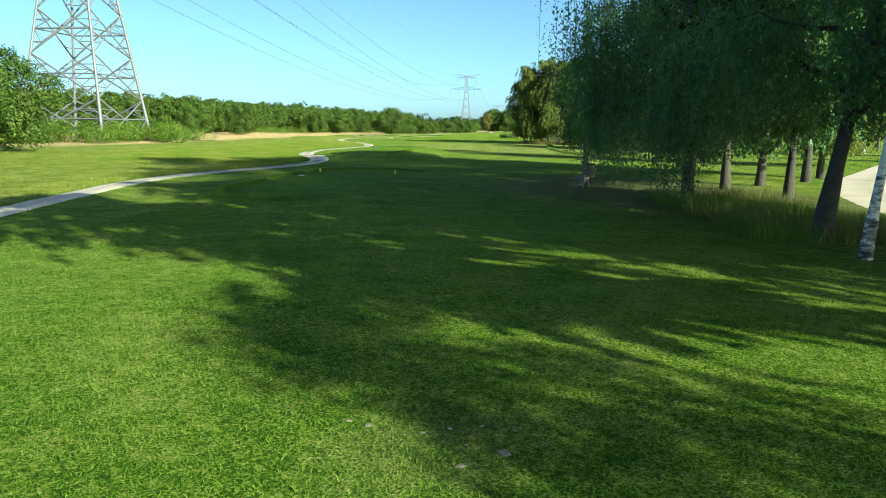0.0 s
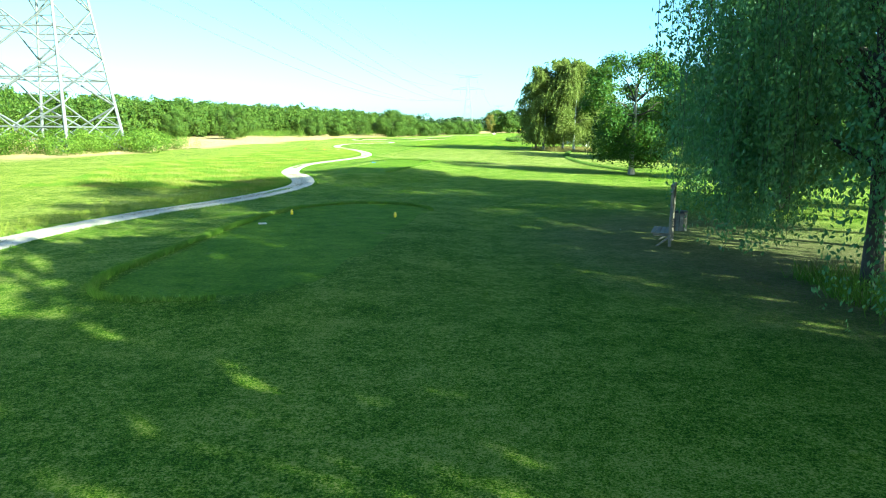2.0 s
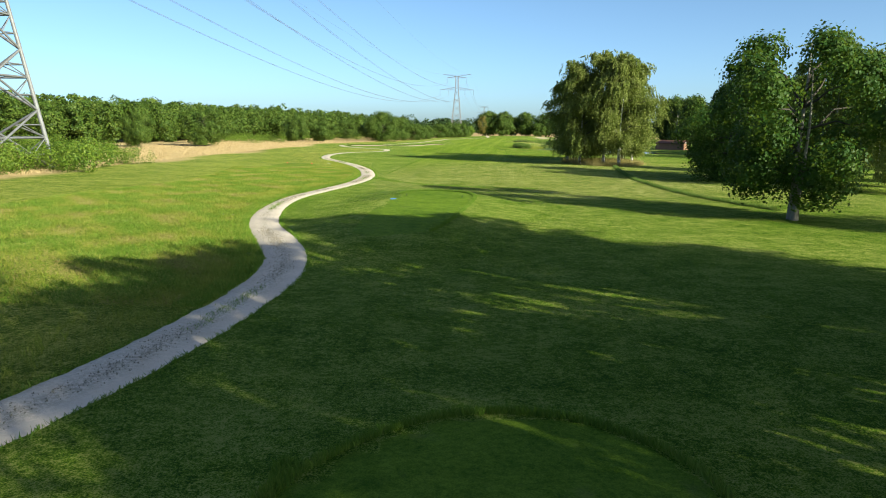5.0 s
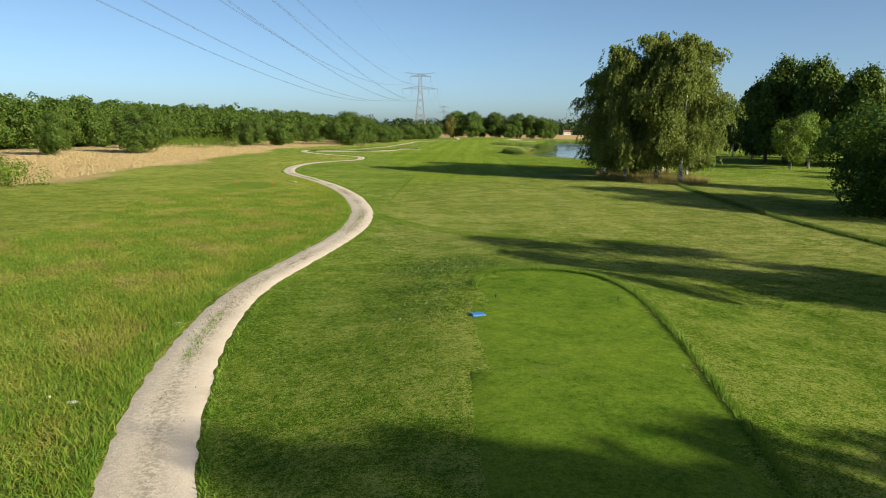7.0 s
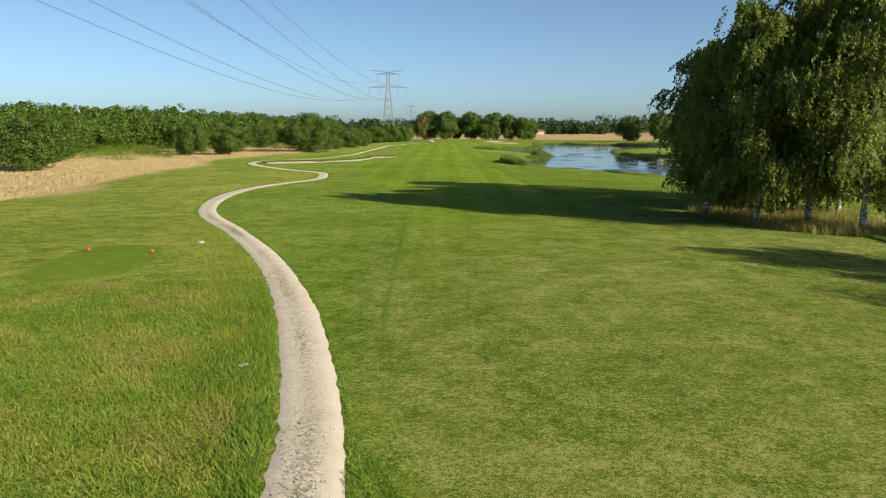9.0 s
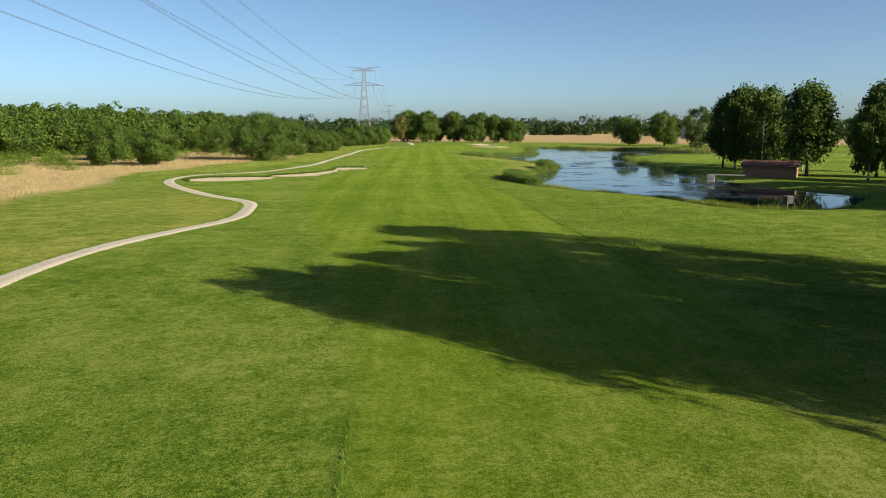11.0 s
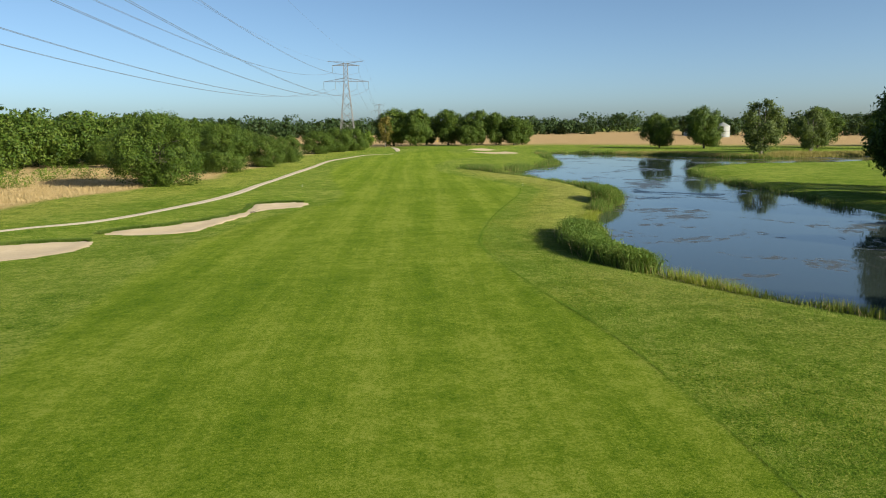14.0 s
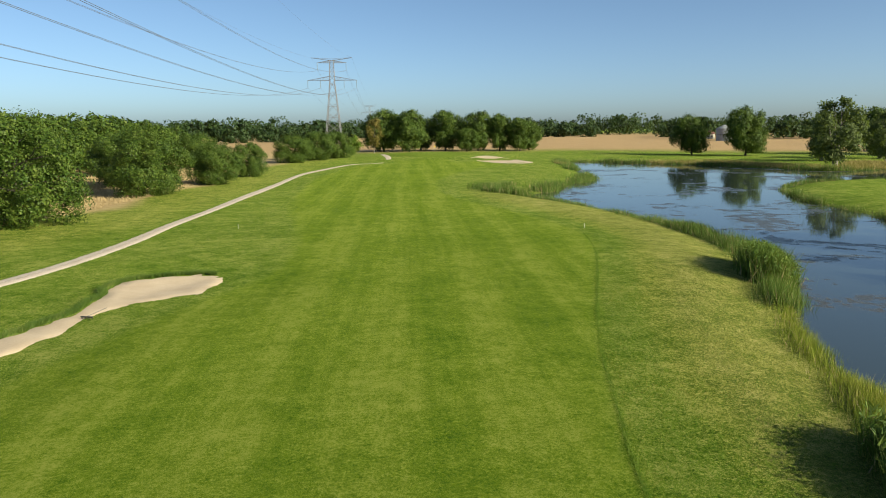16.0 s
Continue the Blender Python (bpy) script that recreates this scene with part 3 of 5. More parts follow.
def ringed(name, outline, rings, mat, zbase=None):
    """A patch bounded by outline; rings of (inset in metres, height above the ground there)."""
    c = outline.mean(0)
    verts, faces = [], []
    n = len(outline)
    tang = np.roll(outline, -1, 0) - np.roll(outline, 1, 0)
    nor = np.stack([-tang[:, 1], tang[:, 0]], 1)
    nor /= np.linalg.norm(nor, axis=1, keepdims=True)
    area = 0.5 * np.sum(outline[:, 0] * np.roll(outline[:, 1], -1) - np.roll(outline[:, 0], -1) * outline[:, 1])
    nor *= 1 if area > 0 else -1
    for inset, h in rings:
        p = outline + nor * inset
        z0 = gz(outline[:, 0], outline[:, 1]) if zbase is None else np.full(n, zbase)
        verts += [(a, b, zz + h) for (a, b), zz in zip(p, z0)]
    for r in range(len(rings) - 1):
        for i in range(n):
            k = (i + 1) % n
            faces.append((r * n + i, r * n + k, (r + 1) * n + k, (r + 1) * n + i))
    faces.append(tuple((len(rings) - 1) * n + i for i in range(n)))
    me = mesh_from(name, verts, faces, mat, True)
    return me


def turf_patch(name, outline, mat, lift, step=0.7):
    """Short mown turf laid over the ground, following it."""
    lo, hi = outline.min(0), outline.max(0)
    xs, ys = np.arange(lo[0], hi[0] + step, step), np.arange(lo[1], hi[1] + step, step)
    bm = bmesh.new()
    ring = [bm.verts.new((a, b, 0)) for a, b in outline]
    bm.faces.new(ring)
    for v in xs[1:-1]:
        bmesh.ops.bisect_plane(bm, geom=bm.verts[:] + bm.edges[:] + bm.faces[:], plane_co=(v, 0, 0), plane_no=(1, 0, 0))
    for v in ys[1:-1]:
        bmesh.ops.bisect_plane(bm, geom=bm.verts[:] + bm.edges[:] + bm.faces[:], plane_co=(0, v, 0), plane_no=(0, 1, 0))
    co = np.array([v.co[:] for v in bm.verts])
    z = gz(co[:, 0], co[:, 1]) + lift
    for v, h in zip(bm.verts, z):
        # the rim is tucked into the turf
        v.co.z = h - 1.7 * lift if v.is_boundary else h
    bm.normal_update()
    for f in bm.faces:
        f.smooth = True
        if f.normal.z < 0:
            f.normal_flip()
    return part(name, (bm, mat))


for outline, nm, mt, lb in ((TEE_A, "tee_turf", M_TEE, "closely mown green tee ground with a rounded end"), (TEE_B, "tee_turf", M_TEE, "closely mown sunlit tee ground with rounded end"),
                            (TEE_C, "tee_turf", M_GREEN, "small oval mown tee ground"), (GREEN_A, "putting_green", M_GREEN, "raised putting green of fine light turf")):
    tagged(turf_patch(nm, outline, mt, 0.008), lb, "tee ground" if nm == "tee_turf" else "putting green", kind="structure")

def ragged(outline, amp, seed):
    rng = np.random.default_rng(seed)
    o = smooth_line(outline, 3, True)
    k = np.convolve(np.tile(rng.normal(0, amp, len(o)), 3), np.ones(4) / 2, "same")[len(o):2 * len(o)]
    t = np.roll(o, -1, 0) - np.roll(o, 1, 0)
    t /= np.linalg.norm(t, axis=1, keepdims=True) + 1e-9
    return o + np.stack([t[:, 1], -t[:, 0]], 1) * k[:, None]


BUNKER_A, BUNKER_B, BUNKER_C = ragged(BUNKER_A, 0.13, 3), ragged(BUNKER_B, 0.14, 4), ragged(BUNKER_C, 0.12, 5)
for outline, lb in ((BUNKER_A, "oval bunker of raked pale sand with turf lip"), (BUNKER_B, "long winding bunker of pale raked sand"), (BUNKER_C, "greenside bunker of pale sand")):
    tagged(turf_patch("bunker", outline, M_SAND, 0.045), lb, "bunker", kind="structure")


def track(line=None, width=1.0, label="winding pale gravel buggy path across the turf"):
    line = TRACK if line is None else line
    t = np.gradient(line, axis=0)
    t /= np.linalg.norm(t, axis=1, keepdims=True)
    nrm = np.stack([t[:, 1], -t[:, 0]], 1)
    s = np.concatenate([[0], np.cumsum(np.linalg.norm(np.diff(line, axis=0), axis=1))])
    fine = np.arange(0, s[-1], 0.22)
    c = np.stack([np.interp(fine, s, line[:, k]) for k in (0, 1)], 1)
    nn = np.stack([np.interp(fine, s, nrm[:, k]) for k in (0, 1)], 1)
    cols = np.array([-1.16, -1.0, -0.5, 0, 0.5, 1.0, 1.16])
    rng = np.random.default_rng(5)
    halfw = width * np.interp(c[:, 1], [70, 84, 150, 200], [0.74, 0.64, 0.66, 0.64]) + 0.05 * np.sin(fine / 9) + 0.015 * np.sin(fine / 2.3)
    jag_l = np.convolve(rng.normal(0, 0.042, len(fine)), np.ones(2) / 2, "same")
    jag_r = np.convolve(rng.normal(0, 0.030, len(fine)), np.ones(2) / 2, "same")
    w = halfw[:, None] * cols[None]
    w[:, :2] -= jag_l[:, None]
    w[:, -2:] += jag_r[:, None]
    p = c[:, None] + nn[:, None] * w[..., None]
    z = gz(p[..., 0].ravel(), p[..., 1].ravel()).reshape(w.shape) + np.array([-0.03, 0.006, 0.022, 0.03, 0.022, 0.006, -0.03])[None]
    v = np.concatenate([p, z[..., None]], -1).reshape(-1, 3)
    k = len(cols)
    i, j = np.meshgrid(np.arange(len(fine) - 1), np.arange(k - 1), indexing="ij")
    a = i * k + j
    me = mesh_from("gravel_path", v, np.stack([a, a + 1, a + k + 1, a + k], -1).reshape(-1, 4), M_GRAVEL, True)
    crown = np.tile(np.array([0.6, 0.6, 0.55, 1.0, 0.45, 0.15, 0.15]), len(fine))
    me.attributes.new("crown", 'FLOAT', 'POINT').data.foreach_set("value", crown.astype(np.float32))
    tagged(new("path", me), label, "path", kind="structure")


track()
track(smooth_line([(40, 62), (30, 48), (22.5, 36), (18.6, 27), (17.2, 18), (19, 6), (26, -8)], 6), 2.2, "pale sandy service track behind the birches")
big_pond = smooth_line(POND[::5], 4, True)
tagged(new("water", ringed("water", big_pond, [(-3.0, 0.0)], M_WATER, WATER_Z)), "calm blue pond with floating weed patches", "pond", kind="structure")


# ---- trees ----
def limb_curve(rng, a, b, sag=0.0, n=5):
    t = np.linspace(0, 1, n)[:, None]
    p = a + (b - a) * t
    p[:, 2] += sag * np.sin(t[:, 0] * np.pi)
    p[1:-1] += rng.normal(0, 0.04 * np.linalg.norm(b - a), (n - 2, 3))
    return p


def trunk_curve(rng, h, lean, n=9):
    t = np.linspace(0, 1, n)
    p = np.stack([lean[0] * t + 0.03 * h * np.sin(t * 3 + rng.uniform(0, 6)) * t, lean[1] * t + 0.03 * h * np.sin(t * 3 + rng.uniform(0, 6)) * t, h * t], 1)
    p[0, 2] = -0.15
    return p


def weeping_crown(rng, axis, h, radius, base, strands, leaves, size, droop=(1.0, 3.8), curtains=()):
    """Birch: leaves on thin shoots that hang from arched limbs; curtains: (x, y, top, foot, spread, shoots) of low boughs."""
    limbs, pos, shoots, boughs = [], [], [], []
    n_limb = 26
    per = strands // n_limb
    for k in range(n_limb):
        f = (k + rng.uniform(0, 1)) / n_limb
        z0 = base * 0.75 + (h * 0.93 - base * 0.75) * f
        ax = np.array([np.interp(z0, axis[:, 2], axis[:, i]) for i in (0, 1)])
        prof = np.sin(np.pi * np.clip(0.20 + 0.72 * f, 0, 1)) ** 0.8
        r = radius * prof * rng.uniform(0.55, 1.12)
        a = k * 2.4 + rng.uniform(-0.5, 0.5)
        start = np.array([*ax, z0])
        end = np.array([ax[0] + r * np.cos(a), ax[1] + r * np.sin(a), min(z0 + rng.uniform(0.10, 0.5) * r + 0.2, h)])
        c = limb_curve(rng, start, end, 0.18 * r, 6)
        limbs.append(tube_arrays(c, np.linspace(0.014 * h * (1 - 0.7 * f) * 0.45 + 0.012, 0.008, 6), 5))
        u = rng.uniform(0.25, 1.05, per)
        root = np.stack([np.interp(u, np.linspace(0, 1, 6), c[:, i]) for i in range(3)], 1) + rng.normal(0, 0.10 * radius, (per, 3)) * np.array([1, 1, 0.6])
        ln = rng.uniform(*droop, per) * rng.uniform(0.4, 1.0, per) * (0.55 + 0.45 * (1 - f))
        ln = np.minimum(ln, np.maximum(root[:, 2] - base * rng.uniform(0.45, 1.0, per), 0.35))
        out = (root[:, :2] - ax) * 0.05
        m = max(3, int(round(leaves / (n_limb * per))))
        s = rng.uniform(0, 1, (per, m)) ** 0.9
        p = np.repeat(root[:, None], m, 1)
        p[..., 2] -= s * ln[:, None]
        p[..., :2] += out[:, None] * s[..., None] * 3 + rng.normal(0, 0.07, (per, m, 2)) + rng.normal(0, 0.10, (per, 1, 2)) * s[..., None] * 2
        pos.append(p.reshape(-1, 3))
        if k % 2 == 0:
            for q in range(0, per, 6):
                tip = root[q].copy()
                tip[2] -= ln[q]
                shoots.append(tube_arrays([root[q], (root[q] + tip) / 2 + rng.normal(0, 0.04, 3), tip], [0.008, 0.006, 0.003], 3))
    for cx, cy, top, foot, spread, count in curtains:
        start = np.array([np.interp(top - 1.2, axis[:, 2], axis[:, 0]), np.interp(top - 1.2, axis[:, 2], axis[:, 1]), top - 1.2])
        c = limb_curve(rng, start, np.array([cx, cy, top]), 1.0, 6)
        boughs.append(tube_arrays(c, np.linspace(0.07, 0.012, 6), 6))
        root = np.array([cx, cy, top - 0.3]) + rng.normal(0, 1, (count, 3)) * np.array([spread, spread, 0.55])
        ln = (root[:, 2] - foot) * rng.uniform(0.35, 1.0, count) ** 0.7
        m = 60
        u = rng.uniform(0, 1, (count, m)) ** 0.85
        p = np.repeat(root[:, None], m, 1)
        p[..., 2] -= u * ln[:, None]
        p[..., :2] += rng.normal(0, 0.09, (count, m, 2)) + rng.normal(0, 0.16, (count, 1, 2)) * u[..., None]
        pos.append(p.reshape(-1, 3))
        for q in range(0, count, 5):
            shoots.append(tube_arrays([root[q], root[q] - np.array([0, 0, ln[q] * 0.5]), root[q] - np.array([0, 0, ln[q]])], [0.009, 0.006, 0.003], 3))
    pos = np.concatenate(pos)
    pos[:, 2] = np.minimum(pos[:, 2], h)
    return limbs, shoots, boughs, leaf_quads(rng, pos, size, 0.5, np.array([0, 0, -1.0]), 0.62 if size > 0.13 else 0.5, size > 0.13)


def lobed_crown(rng, axis, h, radius, base, n_lobes, leaves, size, flat=0.85, lean=None, core=0.15):
    """Broad crown: foliage clumps round the ends of many limbs."""
    limbs, pos, face = [], [], []
    cz = base + (h - base) * 0.5
    lobes = []
    for k in range(n_lobes):
        f = (k + 0.5) / n_lobes
        zz = 1 - 2 * f
        a = k * 2.399 + rng.uniform(-0.4, 0.4)
        rr = np.sqrt(max(0, 1 - zz * zz)) ** 0.8
        q = rng.uniform(0.38, 1.0)
        c = np.array([radius * rr * q * np.cos(a), radius * rr * q * np.sin(a), cz + zz * (h - base) * 0.5 * 0.80])
        c[:2] += [np.interp(c[2], axis[:, 2], axis[:, i]) for i in (0, 1)]
        lr = radius * rng.uniform(0.22, 0.46)
        lobes.append((c, lr))
        s = axis[int(np.clip((0.25 + 0.45 * (1 - f)) * len(axis), 1, len(axis) - 2))]
        limbs.append(tube_arrays(limb_curve(rng, s, c, 0.05 * radius), np.linspace(0.045 * radius * 0.35 + 0.015, 0.012, 5), 5))
    w = np.array([l[1] ** 2 for l in lobes])
    num = (leaves * w / w.sum()).astype(int)
    for (c, lr), m in zip(lobes, num):
        m_cl = max(4, m // 9)
        d = rng.normal(size=(m_cl, 3))
        out = c - np.array([axis[len(axis) // 2, 0], axis[len(axis) // 2, 1], cz])
        d += 0.55 * out / (np.linalg.norm(out) + 1e-9)
        d[:, 2] += 0.25
        d /= np.linalg.norm(d, axis=1, keepdims=True)
        rad = lr * (1 - core * 3.2 * rng.uniform(0, 1, (m_cl, 1)) ** 2) * rng.uniform(0.82, 1.22, (m_cl, 1))
        cl = c + d * rad * np.array([1, 1, flat])
        p = np.repeat(cl[:, None], 9, 1) + rng.normal(0, max(size * 0.95, lr * 0.10), (m_cl, 9, 3))
        pos.append(p.reshape(-1, 3))
        face.append(np.repeat(d, 9, 0))
    pos = np.concatenate(pos)
    pos[:, 2] = np.maximum(pos[:, 2], base * 0.55)
    return limbs, [], leaf_quads(rng, pos, size, 0.4, lean, 0.75, size > 0.21, np.concatenate(face))


def tree(name, x, y, kind, h, radius, base, leaves, size, bark, leaf, seed, label, category="tree", lean=(0, 0), girth=None, lobes=22, group="", stems=1, droop=(1.0, 3.8), curtains=()):
    rng = np.random.default_rng(seed)
    root = empty(name, x, y)
    tagged(root, label, category, group)
    girth = girth or 0.016 * h
    axis = trunk_curve(rng, h * 0.93, lean)
    r = girth * (1 - np.linspace(0, 1, len(axis)) ** 0.8 * 0.93)
    r[0] *= 1.45
    r[1] *= 1.05
    part("trunk", mesh_from("trunk", *tube_arrays(axis, r, 10), bark, True), root)
    for k in range(stems - 1):
        a = rng.uniform(0, 6.28)
        off = np.array([np.cos(a), np.sin(a)]) * girth * 2.2
        ax2 = trunk_curve(rng, h * 0.85, (np.cos(a) * radius * 0.35, np.sin(a) * radius * 0.35))
        ax2[:, :2] += off
        part("trunk", mesh_from("trunk", *tube_arrays(ax2, r * 0.75, 8), bark, True), root)
    if kind == "weep":
        limbs, shoots, boughs, (lv, lf) = weeping_crown(rng, axis, h, radius, base, max(260, leaves // 26), leaves, size, droop, curtains)
    else:
        boughs = []
        limbs, shoots, (lv, lf) = lobed_crown(rng, axis, h, radius, base, lobes, leaves, size)
    tagged(part("branchwork", mesh_from("branchwork", *join_arrays(limbs + shoots), M_BARK, True), root), kind="stuff")
    for arrays in boughs:
        part("bough", mesh_from("bough", *arrays, M_BARK, True), root)
    part("crown", mesh_from("crown", lv, lf, leaf), root)
    return root


def place(src, x, y, rz, s, label=""):
    ob = copy_thing(src, Matrix.Translation((x, y, gz1(x, y))) @ Euler((0, 0, radians(rz))).to_matrix().to_4x4())
    k_ = 0.14 * math.sin(x * 1.7 + y * 0.9)
    ob.scale = (s * (1 + k_), s * (1 + k_ * 0.6), s * (1 - k_ * 0.5))
    if label:
        ob["label"] = label
    return ob


BELT = "trees of the belt beside the tee"
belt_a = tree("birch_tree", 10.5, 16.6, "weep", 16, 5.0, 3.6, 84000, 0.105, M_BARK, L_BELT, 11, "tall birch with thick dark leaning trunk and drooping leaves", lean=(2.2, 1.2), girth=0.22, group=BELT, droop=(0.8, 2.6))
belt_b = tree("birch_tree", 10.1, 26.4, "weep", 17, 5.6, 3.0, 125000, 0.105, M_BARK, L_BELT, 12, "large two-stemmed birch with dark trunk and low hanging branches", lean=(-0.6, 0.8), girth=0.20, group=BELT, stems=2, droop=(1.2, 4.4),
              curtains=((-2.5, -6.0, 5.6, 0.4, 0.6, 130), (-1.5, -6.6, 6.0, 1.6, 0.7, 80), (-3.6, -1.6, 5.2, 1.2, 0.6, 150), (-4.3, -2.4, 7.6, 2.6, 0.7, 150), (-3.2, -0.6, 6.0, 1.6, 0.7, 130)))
belt_c = tree("birch_tree", 9.9, 13.4, "weep", 11, 2.6, 4.0, 15000, 0.13, M_BIRCH, L_BELT, 13, "slender young birch with pale speckled leaning trunk", lean=(1.6, 1.0), girth=0.12, group=BELT, droop=(0.6, 1.8))
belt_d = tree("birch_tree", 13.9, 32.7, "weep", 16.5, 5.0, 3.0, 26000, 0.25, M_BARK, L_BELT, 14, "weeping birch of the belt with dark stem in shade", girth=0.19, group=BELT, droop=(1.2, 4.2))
# belt_e and belt_f stand out of view, added to shade and dapple the lawn
belt_e = tree("birch_tree", 14.8, 7.6, "weep", 15.0, 4.5, 5.0, 27000, 0.26, M_BARK, L_BELT, 15, "unseen high-crowned birch added to dapple the lawn", girth=0.17, group=BELT, droop=(0.5, 1.8))
belt_f = tree("birch_tree", 19.6, -4.6, "weep", 16.5, 3.9, 9.5, 17000, 0.26, M_BARK, L_BELT, 16, "unseen birch with very high crown added to shade the lawn", girth=0.18, group=BELT, droop=(0.4, 1.4))
for x, y, rz, s, src, lb in ((14.6, 27.6, 140, 0.95, belt_d, "birch with dark leaning trunk among tall grass"), (16.5, 35.0, 200, 1.0, belt_d, "tall birch with shaded dark trunk among tall grass"),
                             (17.5, 20.5, 250, 1.0, belt_e, "high-crowned birch of the belt placed for dappled shade"),
                             (15.8, 44.5, 310, 0.84, belt_b, "weeping birch with curtains of leaves near the bench"), (20.5, 38.5, 100, 1.08, belt_d, "tall birch behind the bench"), (29.0, 39.0, 170, 1.12, belt_e, "tall birch at the edge of the lawn"),
                             # unseen birches round the tee, added only for the shade they cast
                             (16.5, -6.0, 220, 0.9, belt_c, "smaller unseen birch added behind the tee for its shade"), (15.0, -9.6, 40, 0.8, belt_c, "slender unseen birch added behind the tee for its shade"), (12.6, 1.4, 80, 0.95, belt_e, "unseen high-crowned birch added beside the tee for its shade"), (22.0, 13.0, 10, 1.0, belt_e, "high-crowned birch of the belt placed for dappled shade"),
                             (23.5, 43.0, 20, 1.08, belt_e, "tall weeping birch in a loose row"), (19.5, 3.4, 200, 1.0, belt_e, "unseen high-crowned birch added behind the tee for its shade"),
                             # two more out of view, closing gaps in the shade
                             (24, 5, 120, 1.0, belt_d, "unseen birch added at the back of the belt for shade"), (25.5, 1.0, 60, 1.05, belt_e, "unseen high-crowned birch added at the back of the belt for shade")):
    place(src, x, y, rz, s, lb)

walnut = tree("walnut_tree", 15.8, 74.8, "lobe", 11.0, 4.7, 1.2, 30000, 0.20, M_GREYBARK, L_WALNUT, 21, "round-crowned walnut tree with pale forked trunk on the lawn", girth=0.24, lobes=19, stems=2)
bush_tree = tree("hornbeam_tree", 25.2, 106.0, "lobe", 6.7, 5.2, 0.2, 34000, 0.20, M_GREYBARK, L_WALNUT, 22, "dense round dark green tree leafy to the ground", girth=0.18, lobes=30)
BG = "birches standing in a clump of dry grass"
grp_a = tree("birch_tree", 19.9, 132.9, "weep", 15.6, 4.6, 2.2, 52000, 0.205, M_BIRCH, L_BIRCH, 31, "tall weeping birch with white trunk in dry grass", girth=0.20, group=BG, droop=(1.2, 4.5))
grp_b = tree("birch_tree", 15.3, 137.2, "weep", 14.6, 4.3, 1.5, 50000, 0.205, M_BIRCH, L_BIRCH, 32, "weeping birch with dark curtains of leaves in dry grass", girth=0.17, group=BG, droop=(1.4, 5.0))
for x, y, rz, s, src in ((18.6, 136.5, 80, 1.0, grp_a), (18.4, 147, 150, 0.93, grp_b), (25.5, 153.5, 200, 1.0, grp_a), (24.0, 147.6, 320, 0.95, grp_b), (23.8, 141, 30, 0.92, grp_b), (14.6, 143, 260, 0.86, grp_a)):
    place(src, x, y, rz, s)
ROW = "loose row of birches along the lawn"
for x, y, rz, s, src in ((17.2, 48.2, 0, 0.82, grp_b), (34, 104, 90, 0.95, grp_a), (34, 92, 120, 0.9, grp_b), (38, 98, 60, 0.95, grp_a), (33, 60, 10, 0.95, grp_b), (43, 112, 300, 0.9, grp_b)):
    ob = place(src, x, y, rz, s, "weeping birch with grey-green hanging leaves beside the lawn")
    ob["group"] = ROW
small_a = tree("young_tree", 47.8, 161.7, "lobe", 7.2, 2.8, 1.2, 7000, 0.24, M_GREYBARK, L_BUSH, 41, "young open tree with several thin stems in tall grass", girth=0.08, lobes=14, stems=3)
place(small_a, 52.5, 165, 80, 1.05)
wood_a = tree("poplar_tree", 68.1, 249.6, "lobe", 14.5, 3.5, 2.2, 11000, 0.46, M_BARK, L_OAK, 51, "tall dark tree at the edge of the pond grove", girth=0.22, lobes=42, group="grove beside the pond")
wood_b = tree("poplar_tree", 62.6, 240.2, "weep", 13.5, 3.8, 2.2, 12000, 0.36, M_BIRCH, L_OAK, 52, "tall birch with thin bare top at the pond grove", girth=0.17, group="grove beside the pond", droop=(1.0, 4.5))
k = 0
for x, y in ((62.9, 249.1), (65.6, 250.7), (64.9, 246.4), (63.4, 254.2), (72.6, 262.5), (70.1, 240.2), (64.3, 230.5), (75.8, 251.8), (72.4, 225.6), (80.2, 237.3), (66.5, 219.8), (78.5, 219.8), (74.7, 210.1), (68.9, 202.4), (82.9, 203.3), (63.1, 190.7), (73.2, 188.8), (81.2, 188.8), (58, 182), (68, 178), (78, 174), (62, 168), (55, 188), (61, 195), (67, 186), (74, 182), (71, 170), (84, 180), (66, 174), (80, 168), (88, 172), (58, 175), (73, 164), (54, 181), (86, 164), (66, 140), (72, 122), (62, 108), (58, 92), (60, 84), (52, 66)):
    k += 1
    src = grp_b if 155 < y < 205 and k % 3 == 0 else (wood_a, wood_b)[(k * 7) % 5 < 3]
    ob = place(src, x, y, k * 67 % 360, (0.76 if y > 205 else 0.90 if y > 155 else 0.8) + 0.05 * ((k * 5) % 6), "tall tree of the dark grove beyond the lawn")

oak = tree("oak_tree", -60.8, 209.1, "lobe", 8.6, 4.8, 0.9, 22000, 0.27, M_BARK, L_OAK, 61, "low spreading oak with dark green crown in dry grass", girth=0.20, lobes=24, group="oaks along the dry meadow")
hedge_oak = tree("oak_bush", -24.2, 289.1, "lobe", 9.4, 5.7, 0.0, 44000, 0.225, M_BARK, L_OAK, 62, "broad dense oak thicket leafy down to the ground", girth=0.2, lobes=34, group="oak thickets beside the path")
for x, y, s in ((-50.5, 268.3, 0.85), (-42.0, 269.7, 0.8), (-67.8, 237.3, 0.9), (-56.1, 295.4, 0.9), (-70.9, 194.6, 0.8)):
    place(oak, x, y, x * 37 % 360, s)
